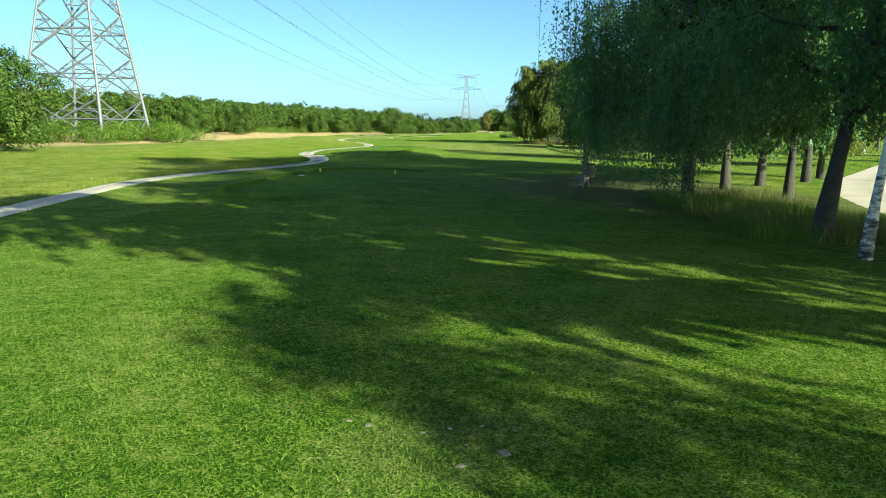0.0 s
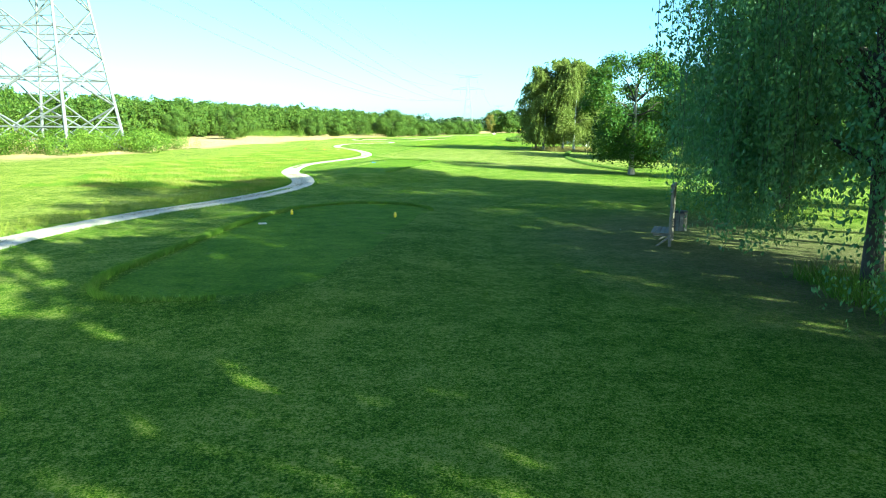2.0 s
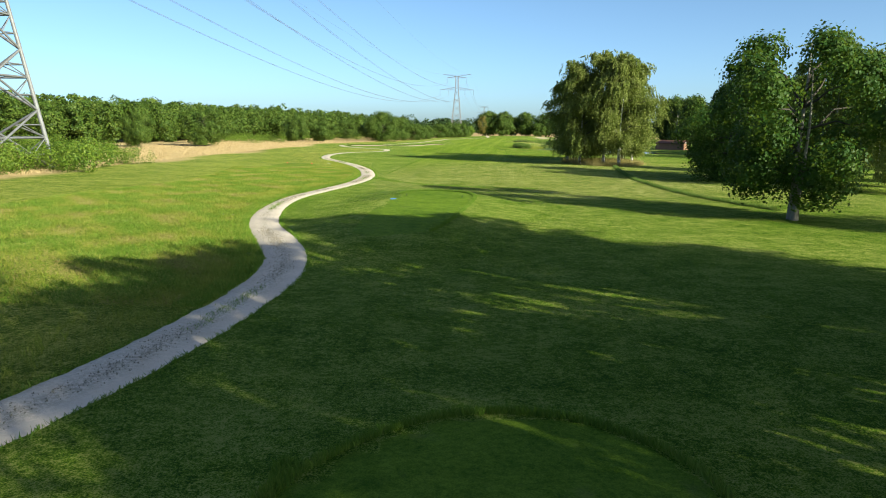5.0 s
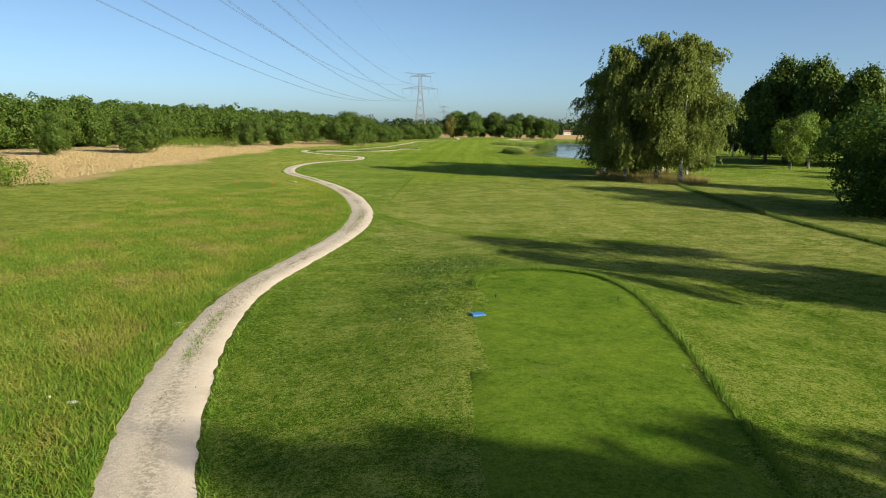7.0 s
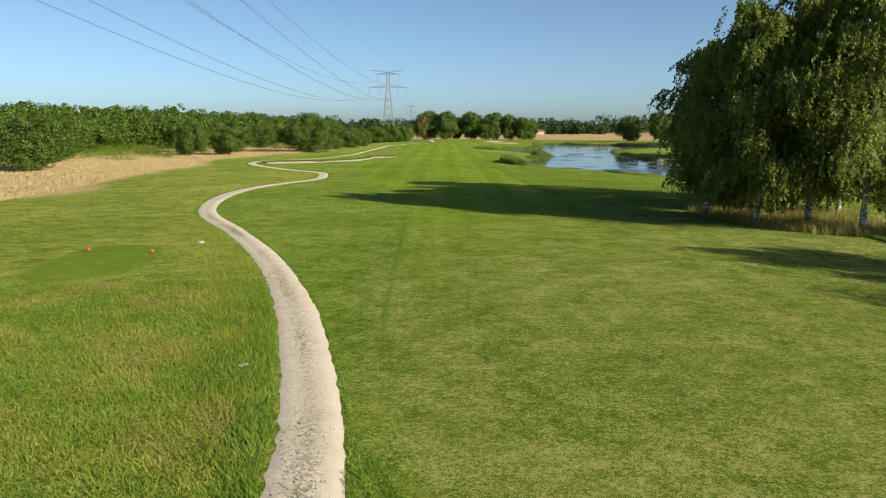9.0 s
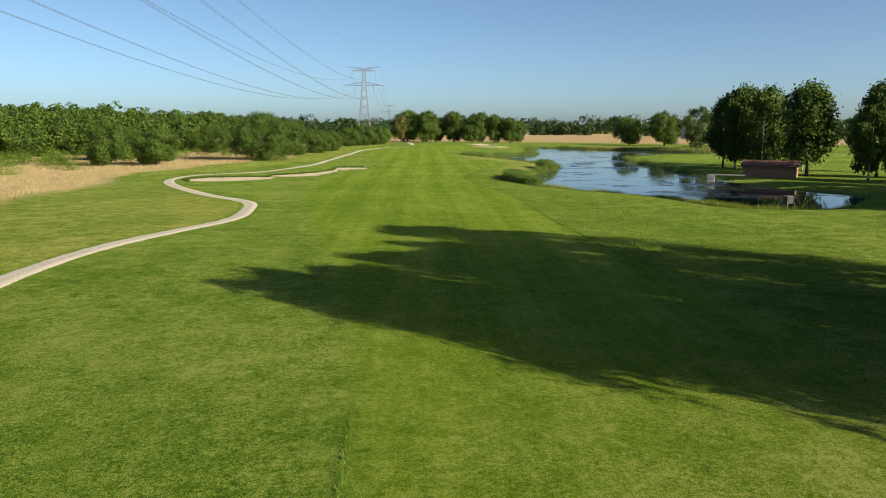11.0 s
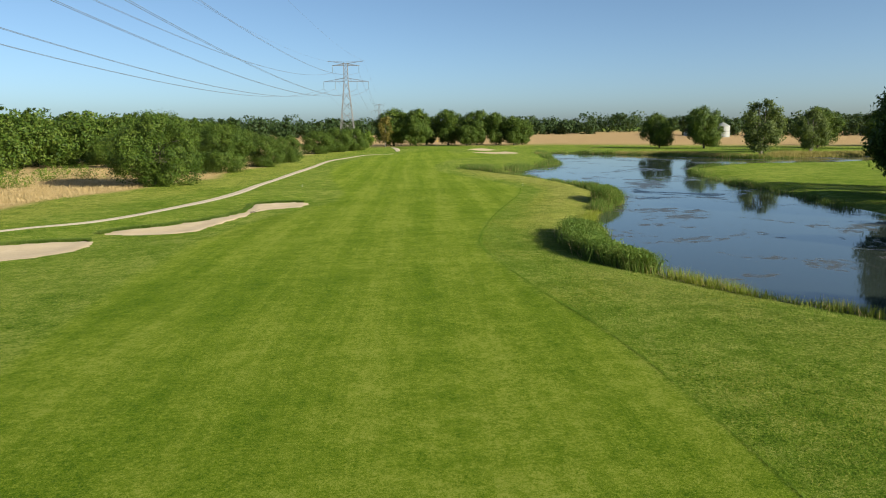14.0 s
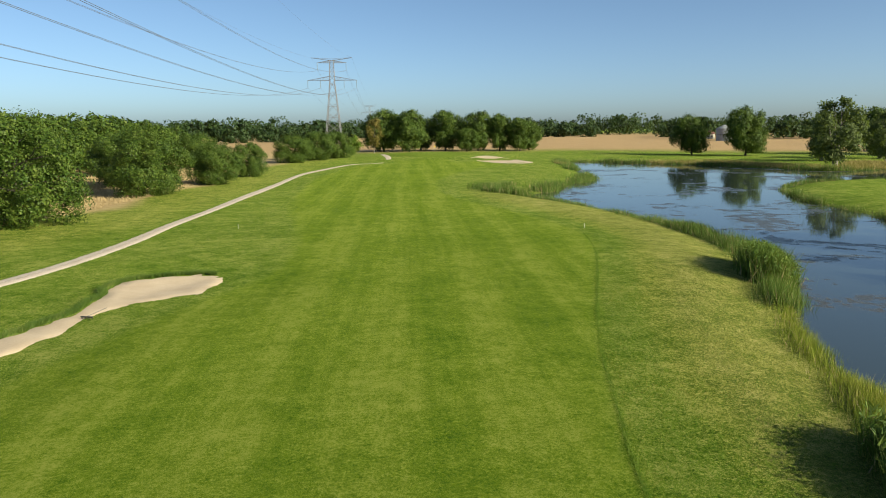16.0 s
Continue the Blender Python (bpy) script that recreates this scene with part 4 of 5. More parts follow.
for x, y, s in ((-20.8, 322.0, 0.90), (-14.2, 341.0, 0.66), (-10.4, 359.5, 0.58), (-4.6, 415.6, 0.75), (2.1, 429.2, 0.8), (7.9, 438.9, 0.75), (-44.1, 343.9, 0.8), (-28.0, 339.1, 0.8), (-34.6, 368.1, 0.85), (-25.1, 392.4, 0.8)):
    place(hedge_oak, x, y, x * 41 % 360, s)
END = "row of trees behind the putting green"
end_a = tree("oak_tree", 35.8, 492.2, "lobe", 15.5, 6.4, 0.5, 15000, 0.5, M_BARK, L_OAK, 63, "tall dark oak in the row behind the green", girth=0.3, lobes=30, group=END)
for x, y, s in ((50.6, 498.1, 1.0), (62.7, 494.2, 0.9), (70.8, 492.2, 0.85), (77.8, 488.4, 0.8), (26.7, 497.1, 1.05), (42.4, 508.7, 0.85), (56.9, 487.4, 0.6), (82.7, 493.2, 0.7)):
    place(end_a, x, y, x * 53 % 360, s)
tree("birch_tree", 21.9, 483.0, "lobe", 12.5, 2.6, 2.2, 3500, 0.42, M_GREYBARK, L_DRYTREE, 64, "thin yellowing tree in front of dark oaks", girth=0.12, lobes=14)
tree("oak_bush", 13.2, 469.9, "lobe", 6.0, 3.2, 0.2, 3500, 0.42, M_BARK, L_BUSH, 66, "round light green bush beside the green", girth=0.1, lobes=12)
willow = tree("willow_tree", 111.6, 357.5, "lobe", 14.5, 5.0, 0.8, 8000, 0.5, M_GREYBARK, L_WILLOW, 65, "grey-green willow on the far pond bank", girth=0.25, lobes=13, stems=3)
for x, y, s, src in ((116.1, 428.2, 1.25, oak), (126.4, 415.6, 1.45, oak), (123.2, 377.8, 0.75, willow), (135.3, 371.0, 0.8, willow), (145.0, 384.6, 0.85, willow), (166.5, 411.8, 0.9, end_a), (179.9, 390.4, 0.8, end_a), (199.3, 421.5, 0.9, end_a), (156.0, 339.1, 0.8, willow), (219.9, 392.4, 1.0, end_a)):
    place(src, x, y, x * 29 % 360, s)
tree("oak_tree", -42.5, 66.5, "lobe", 9.0, 5.2, 0.5, 30000, 0.22, M_BARK, L_OAK, 67, "low round tree at the edge of the meadow", girth=0.2, lobes=24)


def woods(name, spots, leaf, seed, label, size=1.0, per=620):
    """A wood far off: many crowns of clumped leaves, as one."""
    rng = np.random.default_rng(seed)
    pieces = []
    for x, y, h, r in spots:
        g = gz1(x, y) if abs(x) < 600 else 0.0
        nl = 16
        d = rng.normal(size=(nl, 3))
        d[:, 2] = d[:, 2] * 0.8 + 0.12
        d /= np.linalg.norm(d, axis=1, keepdims=True)
        c = np.array([x, y, g + h * 0.48]) + d * np.array([r * 0.70, r * 0.70, h * 0.38]) * rng.uniform(0.72, 1.12, (nl, 1))
        lr = r * rng.uniform(0.24, 0.46, (nl, 1, 1))
        m = per // nl
        q = rng.normal(size=(nl, m, 3)) * 0.75 + d[:, None] * 0.75 + np.array([0, 0, 0.15])
        q /= np.linalg.norm(q, axis=2, keepdims=True)
        p = (c[:, None] + q * lr * rng.uniform(0.62, 1.15, (nl, m, 1))).reshape(-1, 3)
        p[:, 2] = np.maximum(p[:, 2], g + 0.1)
        pieces.append(leaf_quads(rng, p, size * (h / 12) ** 0.5, 0.3, None, 0.9, True, q.reshape(-1, 3)))
    return tagged(new(name, mesh_from(name, *join_arrays(pieces), leaf)), label, "woods", kind="stuff")


rng = np.random.default_rng(77)
edge = smooth_line([(-150, 150), (-111.1, 203.3), (-93.5, 219.8), (-85.9, 242.1), (-82.8, 280.9), (-79.5, 314.8), (-66.0, 339.1), (-52.5, 363.3), (-41.3, 402.1), (-40.1, 440.9)], 14)
front, back = [], []
for x, y in edge:
    for row in range(4):
        (front if row < 2 else back).append((x - 6.5 * row + rng.uniform(-3.5, 3.5) - 2, y + 1.5 * row + rng.uniform(-3, 3), rng.uniform(8.5, 12.5) + 0.9 * row, rng.uniform(3.6, 5.8)))
woods("woods", front, L_OAK, 78, "long dark green oak wood along the meadow", 0.52, 1250)
woods("woods", back, L_OAK, 82, "taller oaks rising at the back of the wood", 0.72, 560)
spots = []
for a in np.linspace(-0.75, 0.75, 230):
    dist = rng.uniform(620, 800)
    spots.append((dist * math.sin(a) + 20, 80 + dist * math.cos(a) + (140 if 0.0 < a < 0.35 else 0), rng.uniform(9, 15), rng.uniform(7, 10)))
for a in np.linspace(-0.8, 0.8, 200):
    dist = rng.uniform(1000, 1500)
    spots.append((dist * math.sin(a), dist * math.cos(a), rng.uniform(13, 22), rng.uniform(14, 22)))
woods("far_woods", spots, L_FAR, 79, "distant dark tree line on the horizon", 1.9, 420)
spots = [(x + rng.uniform(-3, 3), y + rng.uniform(-4, 4), rng.uniform(1.5, 3.2), rng.uniform(2.2, 3.4)) for x, y in
         list(smooth_line([(-80, 80), (-68, 88), (-56, 94), (-48, 102), (-45, 112), (-47, 124), (-54, 136), (-68, 150), (-80, 160)], 4)) + [(-60, 102), (-54, 110), (-64, 112), (-58, 120), (-70, 120), (-56, 128)] + list(smooth_line([(-84, 82), (-62, 90), (-52, 100), (-47, 110), (-50, 122), (-60, 134)], 6))]
woods("shrubs", spots, L_BUSH, 80, "bright green shrubs and brambles round the pylon foot", 0.40, 1000)
spots = [(x + rng.uniform(-4, 4), y + rng.uniform(-6, 6), rng.uniform(1.0, 2.2), rng.uniform(2, 3.4)) for x, y in
         [(-60.7, 276.0), (-64.9, 285.7), (-56.3, 258.6), (-67.1, 295.4), (-52.9, 285.7), (-63.4, 310.0), (-68.6, 271.2), (-73.3, 305.1), (-48.1, 295.4), (-59.7, 324.5), (-70, 255), (-62, 248), (-75, 285), (-44, 310), (-36, 312)] * 3]
woods("scrub", spots, L_BUSH, 81, "low green scrub in the dry meadow", 0.5, 520)


# ---- power line ----
def pylon(x, y, rz, h, base, waist, s_arm, label, low, high):
    """Lattice tower: four legs, braced faces, two cross-arms, hanging insulators."""
    root = tagged(empty("pylon", x, y, 0.0, rz), label, "pylon", "pylons of the power line")
    zw = low
    hw = lambda z: base / 2 + (waist - base) / 2 * min(z / zw, 1) - max(0, z - zw) * 0.012
    lw = 0.022 * base
    corners = ((1, 1), (1, -1), (-1, -1), (-1, 1))
    for cx, cy in corners:
        zs = np.linspace(-0.3, high + 0.5, 9)
        part("leg", mesh_from("leg", *tube_arrays([(cx * hw(z), cy * hw(z), z) for z in zs], np.linspace(lw, lw * 0.5, 9), 4), M_STEEL), root)
    levels = [0.0]
    while levels[-1] < low - 4:
        levels.append(levels[-1] + (low / 6))
    levels[-1] = low
    while levels[-1] < high - 1:
        levels.append(min(levels[-1] + 2.4, high))
    for side in range(4):
        (ax, ay), (bx, by) = corners[side], corners[(side + 1) % 4]
        rail = lambda cx, cy, z: np.array((cx * hw(z), cy * hw(z), z))
        for z0, z1 in zip(levels[:-1], levels[1:]):
            A0, B0, A1, B1 = rail(ax, ay, z0), rail(bx, by, z0), rail(ax, ay, z1), rail(bx, by, z1)
            w = max(lw * ((0.72 if base > 10 else 0.42) if z1 <= low else 0.42), 0.06)
            bars = [beam(A0, B1, w), beam(B0, A1, w)]
            if z1 - z0 > 4:
                # belt through the crossing, short struts from the legs to the diagonals
                f = np.linalg.norm(A0 - B0) / (np.linalg.norm(A0 - B0) + np.linalg.norm(A1 - B1))
                zc = z0 + (z1 - z0) * f
                bars.append(beam(rail(ax, ay, zc), rail(bx, by, zc), w * 0.8))
                for P0, P1, Q0, Q1, px, py in ((A0, A1, B0, B1, ax, ay), (B0, B1, A0, A1, bx, by)):
                    for g, up in ((0.25, True), (0.75, False)):
                        diag = P0 + (Q1 - P0) * g if up else Q0 + (P1 - Q0) * g
                        bars += [beam(rail(px, py, diag[2]), diag, w * 0.5), beam(rail(px, py, zc), diag, w * 0.45)]
            else:
                bars.append(beam(A1, B1, w * 0.8))
            part("bracing", mesh_from("bracing", *join_arrays(bars), M_STEEL), root)
    hooks = []
    for z, reach, rise, ins in ((low, 14.2, 2.2, (14.0, 6.8)), (high - 1.2, 8.6, 1.2, (8.2,))):
        reach, ins = reach * s_arm, [i * s_arm for i in ins]
        for sg in (1, -1):
            r0 = hw(z)
            tip = np.array((sg * reach, 0, z))
            bars = []
            for cy in (1, -1):
                lo_, hi_ = np.array((sg * r0, cy * r0, z)), np.array((sg * r0, cy * r0, z + rise))
                bars += [beam(lo_, tip, 0.12), beam(hi_, tip, 0.12)]
                for f in np.linspace(0, 0.85, 7):
                    a, b = lo_ + (tip - lo_) * f, hi_ + (tip - hi_) * min(f + 0.14, 1)
                    bars += [beam(a, b, 0.06), beam(b, lo_ + (tip - lo_) * min(f + 0.14, 1), 0.06)]
            part("cross_arm", mesh_from("cross_arm", *join_arrays(bars), M_STEEL), root)
            for i in ins:
                rows = np.linspace(0, 4.2, 22)
                rad = np.where(np.arange(22) % 2 == 0, 0.10, 0.17)
                part("insulator", mesh_from("insulator", *tube_arrays([(sg * i, 0, z - q) for q in rows], rad, 6), M_GLASSINS), root)
                hooks.append((sg * i, z - 4.3))
    for sg in (1, -1):
        bars = [beam((0, cy * hw(high), high), (sg * 11.6 * s_arm, 0, high + 1.6), 0.12) for cy in (1, -1)] + [beam((0, 0, high + 1.0), (sg * 11.6 * s_arm, 0, high + 1.7), 0.10)]
        bars += [beam((sg * q, 0, high + 1.0 + 0.06 * q), (sg * (q + 1), hw(high) * (1 - q / 12), high + q * 0.13), 0.06) for q in range(1, 10, 2)]
        part("earth_peak", mesh_from("earth_peak", *join_arrays(bars), M_STEEL), root)
        hooks.append((sg * 11.6 * s_arm, high + 1.6))
    m = Matrix.Translation((x, y, 0)) @ Euler((0, 0, radians(rz))).to_matrix().to_4x4()
    return [m @ Vector((a, 0, z)) for a, z in hooks]


LINE_RZ = -math.degrees(math.atan2(10.3 + 55.0, 650 - 108.5))
hooks_1 = pylon(-55.0, 108.5, LINE_RZ, 52, 13.2, 3.0, 1.1, "large grey lattice pylon standing in shrubs", 38.0, 49.0)
hooks_2 = pylon(10.3, 650, LINE_RZ, 49, 9.6, 2.6, 1.0, "grey lattice pylon with two cross-arms behind a hedge", 36.5, 47.5)
hooks_3 = pylon(85, 1480, LINE_RZ, 49, 9.6, 2.6, 1.0, "distant grey lattice pylon on the horizon", 36.5, 47.5)


def cable(a, b, sag, r):
    t = np.linspace(0, 1, 60)[:, None]
    p = np.array(a)[None] * (1 - t) + np.array(b)[None] * t
    p[:, 2] -= (4 * sag * t * (1 - t))[:, 0]
    tagged(new("power_cable", mesh_from("power_cable", *tube_arrays(p, np.full(60, r), 4), M_CABLE)), "long sagging grey power cable strung between pylons", "cable", "cables of the power line")


for ha, hb in ((hooks_1, hooks_2), (hooks_2, hooks_3)):
    for i, (a, b) in enumerate(zip(ha, hb)):
        if i >= 6:
            cable(a, b, 9.0, 0.022)
        else:
            for off in (-0.2, 0.2):
                cable(a + Vector((off, 0, 0)), b + Vector((off, 0, 0)), 14.0, 0.030)


# ---- small things ----
def bm_part(name, boxes, mat, parent, label=""):
    bm = bmesh.new()
    for b in boxes:
        box(bm, *b)
    return part(name, (bm, mat), parent, label)


def tee_bench(x, y, rz):
    """Sign frame with a slatted seat on one side and a bin on the other."""
    root = tagged(empty("tee_sign", x, y, None, rz), "weathered wooden tee sign frame with slatted seat", "sign")
    for yy in (-0.75, 0.75):
        bm_part("post", [(-0.05, yy - 0.05, -0.2, 0.05, yy + 0.05, 2.0, 0.008)], M_WOOD, root)
        bm_part("bracket", [(-0.55, yy - 0.03, 0.34, 0.0, yy + 0.03, 0.42, 0.005)], M_WOOD, root)
        brace = Matrix.Translation((-0.22, yy, 0.16)) @ Euler((0, radians(-40), 0)).to_matrix().to_4x4()
        bm_part("brace", [(-0.28, -0.025, -0.03, 0.28, 0.025, 0.03, 0.004, brace)], M_WOOD, root)
    bm_part("top_rail", [(-0.06, -0.82, 1.96, 0.06, 0.82, 2.04, 0.008)], M_WOOD, root)
    bm_part("lower_rail", [(-0.045, -0.70, 1.05, 0.045, 0.70, 1.12, 0.006)], M_WOOD, root)
    bm_part("panel", [(-0.02, -0.69, 1.13, 0.01, 0.69, 1.94, 0.004)], M_WOOD, root, "grey weathered course panel")
    bm_part("map_band", [(-0.026, -0.40, 1.30, -0.021, 0.35, 1.75, 0.0)], M_TEE, root, "green course drawing")
    for k in range(4):
        x0 = -0.62 + 0.145 * k
        bm_part("slat", [(x0, -0.85, 0.42, x0 + 0.125, 0.85, 0.455, 0.006)], M_WOOD, root)
    for k in range(3):
        bm_part("backboard", [(-0.065, -0.72, 0.48 + 0.17 * k, -0.04, 0.72, 0.62 + 0.17 * k, 0.005)], M_WOOD, root)
    bn = tagged(empty("litter_bin", x, y, None, rz), "brown slatted wooden litter bin with black lid", "bin")
    for k in range(9):
        a = k / 9 * 2 * math.pi
        m = Matrix.Translation((0.30 + 0.19 * math.cos(a), -0.55 + 0.19 * math.sin(a), 0.83)) @ Euler((0, 0, a)).to_matrix().to_4x4()
        bm_part("stave", [(-0.012, -0.062, -0.30, 0.012, 0.062, 0.30, 0.003, m)], M_WOOD, bn)
    v, f = tube_arrays([(0.30, -0.55, 1.12), (0.30, -0.55, 1.15), (0.30, -0.55, 1.19), (0.30, -0.55, 1.21)], [0.215, 0.225, 0.20, 0.02], 14)
    part("lid", mesh_from("lid", v, f, M_DARK, True), bn, "black plastic lid")
    bm_part("strap", [(0.02, -0.60, 0.86, 0.14, -0.50, 0.92, 0.004), (0.02, -0.60, 0.62, 0.14, -0.50, 0.66, 0.004)], M_DARK, bn)


tee_bench(7.35, 33.6, -19)


def marker(x, y, mat, label, h=0.30, r=0.055):
    root = tagged(empty("tee_marker", x, y), label, "marker", "tee markers")
    part("peg", mesh_from("peg", *tube_arrays([(0, 0, -0.05), (0, 0, h * 0.25)], [0.015, 0.012], 6), M_DARK), root)
    part("body", mesh_from("body", *tube_arrays([(0, 0, h * 0.2), (0, 0, h * 0.26), (0, 0, h * 0.6), (0, 0, h * 0.92), (0, 0, h)], [0.01, r, r * 1.1, r * 0.7, 0.005], 10), mat, True), root)


for x, y in ((-6.69, 38.4), (-2.45, 38.2)):
    marker(x, y, M_YELLOW, "small yellow tee marker stuck in the turf")
for x, y in ((-6.94, 79.26), (-3.38, 78.96)):
    marker(x, y, M_DARK, "thin dark tee peg stuck in the turf", 0.17, 0.016)
for x, y in ((-25.2, 131.1), (-21.8, 130.4)):
    marker(x, y, M_RED, "small red tee marker on the turf", 0.20, 0.09)


def plate(x, y, rz, mat, label, w=0.30, d=0.22):
    bm = bmesh.new()
    box(bm, -w / 2, -d / 2, -0.03, w / 2, d / 2, 0.035, 0.012)
    ob = part("distance_plate", (bm, mat))
    ob.matrix_basis = Matrix.Translation((x, y, gz1(x, y) + 0.012)) @ Euler((0, 0, radians(rz))).to_matrix().to_4x4()
    tagged(ob, label, "plate")


plate(-7.2, 35.75, 20, M_STONE, "pale stone distance plate set in the tee edge")
plate(-7.68, 77.4, 8, M_BLUE, "blue distance plate set in the tee edge", 0.36, 0.28)


def stone(x, y, s, seed, mat=M_STONE, label="pale stone lying in the grass"):
    rng_ = random.Random(seed)
    bm = bmesh.new()
    bmesh.ops.create_icosphere(bm, subdivisions=2, radius=s)
    for v in bm.verts:
        v.co *= 1 + rng_.uniform(-0.16, 0.16)
        v.co.z *= 0.35
    ob = part("stone", (bm, mat))
    ob.matrix_basis = Matrix.Translation((x, y, gz1(x, y) + s * 0.12)) @ Euler((0, 0, seed)).to_matrix().to_4x4() @ Matrix.Diagonal((1.5, 1, 1, 1))
    tagged(ob, label, "stone", "stones beside the path")


for k, (x, y, s) in enumerate(((-16.3, 72.8, 0.11), (-15.95, 78.6, 0.14), (-16.9, 73.1, 0.08), (-15.9, 76.7, 0.09), (-14.15, 111.1, 0.15), (-20.1, 134.1, 0.26), (-12.3, 60.6, 0.09))):
    stone(x, y, s * 0.75, k)
for k, (x, y, s) in enumerate(((1.32, 3.35, 0.045), (0.95, 3.1, 0.03), (0.1, 3.9, 0.03), (0.85, 3.85, 0.022), (0.6, 3.75, 0.02), (1.15, 3.9, 0.02), (1.7, 3.55, 0.02), (-0.1, 4.0, 0.022), (1.0, 3.5, 0.018), (1.45, 3.8, 0.016))):
    stone(x, y, s, 40 + k, M_CHIP, "small grey clod lying on the shaded lawn")


def rake(x, y, rz):
    z = gz1(x, y)
    root = tagged(empty("bunker_rake", x, y, z + 0.10, rz), "dark wooden bunker rake lying in the sand", "rake")
    part("handle", mesh_from("handle", *tube_arrays([(0, 0, 0.05), (0, -1.5, 0.10)], [0.018, 0.018], 6), M_WOOD), root)
    bm_part("head", [(-0.32, -0.03, 0.0, 0.32, 0.03, 0.06, 0.006)], M_DARK, root)
    for k in range(9):
        bm_part("tine", [(-0.30 + 0.075 * k - 0.008, -0.01, -0.07, -0.30 + 0.075 * k + 0.008, 0.01, 0.0, 0.0)], M_DARK, root)


rake(-7.9, 253.1, 160)
rake(-24.4, 233.3, 100)


def stake(x, y, mat, label, h=0.9):
    bm = bmesh.new()
    box(bm, -0.012, -0.012, -0.2, 0.012, 0.012, h, 0.003)
    ob = part("stake", (bm, mat))
    ob.matrix_basis = Matrix.Translation((x, y, gz1(x, y)))
    tagged(ob, label, "stake")


stake(-4.3, 284.2, M_WHITE, "thin white marker stake on the fairway edge", 0.42)
stake(26.0, 278.0, M_WHITE, "thin white marker stake beside the pond", 0.42)


def flagstick(x, y):
    root = tagged(empty("flagstick", x, y), "thin flagstick with small pale flag on the green", "flag")
    part("pole", mesh_from("pole", *tube_arrays([(0, 0, -0.1), (0, 0, 2.2)], [0.02, 0.012], 6), M_WHITE), root)
    n = 7
    v = [(0.012 + 0.075 * i, 0.04 * math.sin(i * 0.9), 2.18 - 0.36 * j + 0.01 * i * (1 - j)) for i in range(n) for j in (0, 1)]
    part("flag", mesh_from("flag", v, [(2 * i, 2 * i + 1, 2 * i + 3, 2 * i + 2) for i in range(n - 1)], M_YELLOW, True), root)


flagstick(38, 445)


# ---- hut and sluice by the pond ----
def hut(x, y, rz):
    z = gz1(x + 3, y + 2)
    root = tagged(empty("pump_house", x, y, z, rz), "small low brick pump house with faded red roof", "hut")
    L, W, H = 7.5, 4.0, 1.7
    bm_part("wall", [(0, 0, -0.4, L, 0.22, H, 0.01)], M_BRICK, root)
    bm_part("wall", [(0, W - 0.22, -0.4, L, W, H, 0.01)], M_BRICK, root)
    bm_part("wall", [(0, 0.225, -0.4, 0.22, W - 0.225, H, 0.01)], M_CONC, root, "pale rendered end wall")
    bm_part("wall", [(L - 0.22, 0.225, -0.4, L, W - 0.225, H, 0.01)], M_BRICK, root)
    bm_part("door", [(-0.03, 1.4, 0.0, -0.002, 2.4, 1.55, 0.01)], M_WOOD, root, "grey wooden door")
    for sg in (0, 1):
        pts = [(-0.35, -0.35, H - 0.06), (L + 0.35, -0.35, H - 0.06), (L + 0.35, W / 2, H + 0.75), (-0.35, W / 2, H + 0.75)]
        pts = [(a, W - b if sg else b, c) for a, b, c in pts]
        bm = bmesh.new()
        f = bm.faces.new([bm.verts.new(p) for p in pts])
        ext = bmesh.ops.extrude_face_region(bm, geom=[f])
        bmesh.ops.translate(bm, vec=(0, 0, 0.10), verts=[e for e in ext["geom"] if isinstance(e, bmesh.types.BMVert)])
        bmesh.ops.recalc_face_normals(bm, faces=bm.faces[:])
        sl = part("roof", (bm, M_ROOF), root)
        for k in range(11):
            xx = -0.3 + k * (L + 0.6) / 10
            a, b = Vector((xx, pts[0][1], pts[0][2] + 0.11)), Vector((xx, pts[2][1], pts[2][2] + 0.11))
            part("rib", mesh_from("rib", *tube_arrays([a, b], [0.03, 0.03], 5), M_ROOF), sl)
    for sg in (0, 1):
        bm = bmesh.new()
        xx = 0.11 if sg == 0 else L - 0.11
        f = bm.faces.new([bm.verts.new(p) for p in ((xx - 0.1, 0.0, H), (xx - 0.1, W, H), (xx - 0.1, W / 2, H + 0.72))])
        ext = bmesh.ops.extrude_face_region(bm, geom=[f])
        bmesh.ops.translate(bm, vec=(0.2, 0, 0), verts=[e for e in ext["geom"] if isinstance(e, bmesh.types.BMVert)])
        bmesh.ops.recalc_face_normals(bm, faces=bm.faces[:])
        part("gable", (bm, M_CONC), root)


hut(54.2, 231.5, -38)


def sluice(x, y, rz):
    root = tagged(empty("sluice", x, y, WATER_Z, rz), "pale concrete pond sluice with plank deck", "sluice")
    bm_part("pier", [(0, 0, -1.0, 1.1, 0.35, 1.0, 0.03)], M_CONC, root)
    bm_part("pier", [(0, 1.9, -1.0, 1.1, 2.25, 1.0, 0.03)], M_CONC, root)
    bm_part("back", [(0.8, 0.36, -1.0, 1.1, 1.89, 0.85, 0.02)], M_CONC, root)
    for k in range(5):
        bm_part("plank", [(0.0, 0.02 + 0.45 * k, 1.0, 5.2, 0.44 + 0.45 * k, 1.07, 0.01)], M_WOOD, root)


sluice(45.6, 226.4, -30)


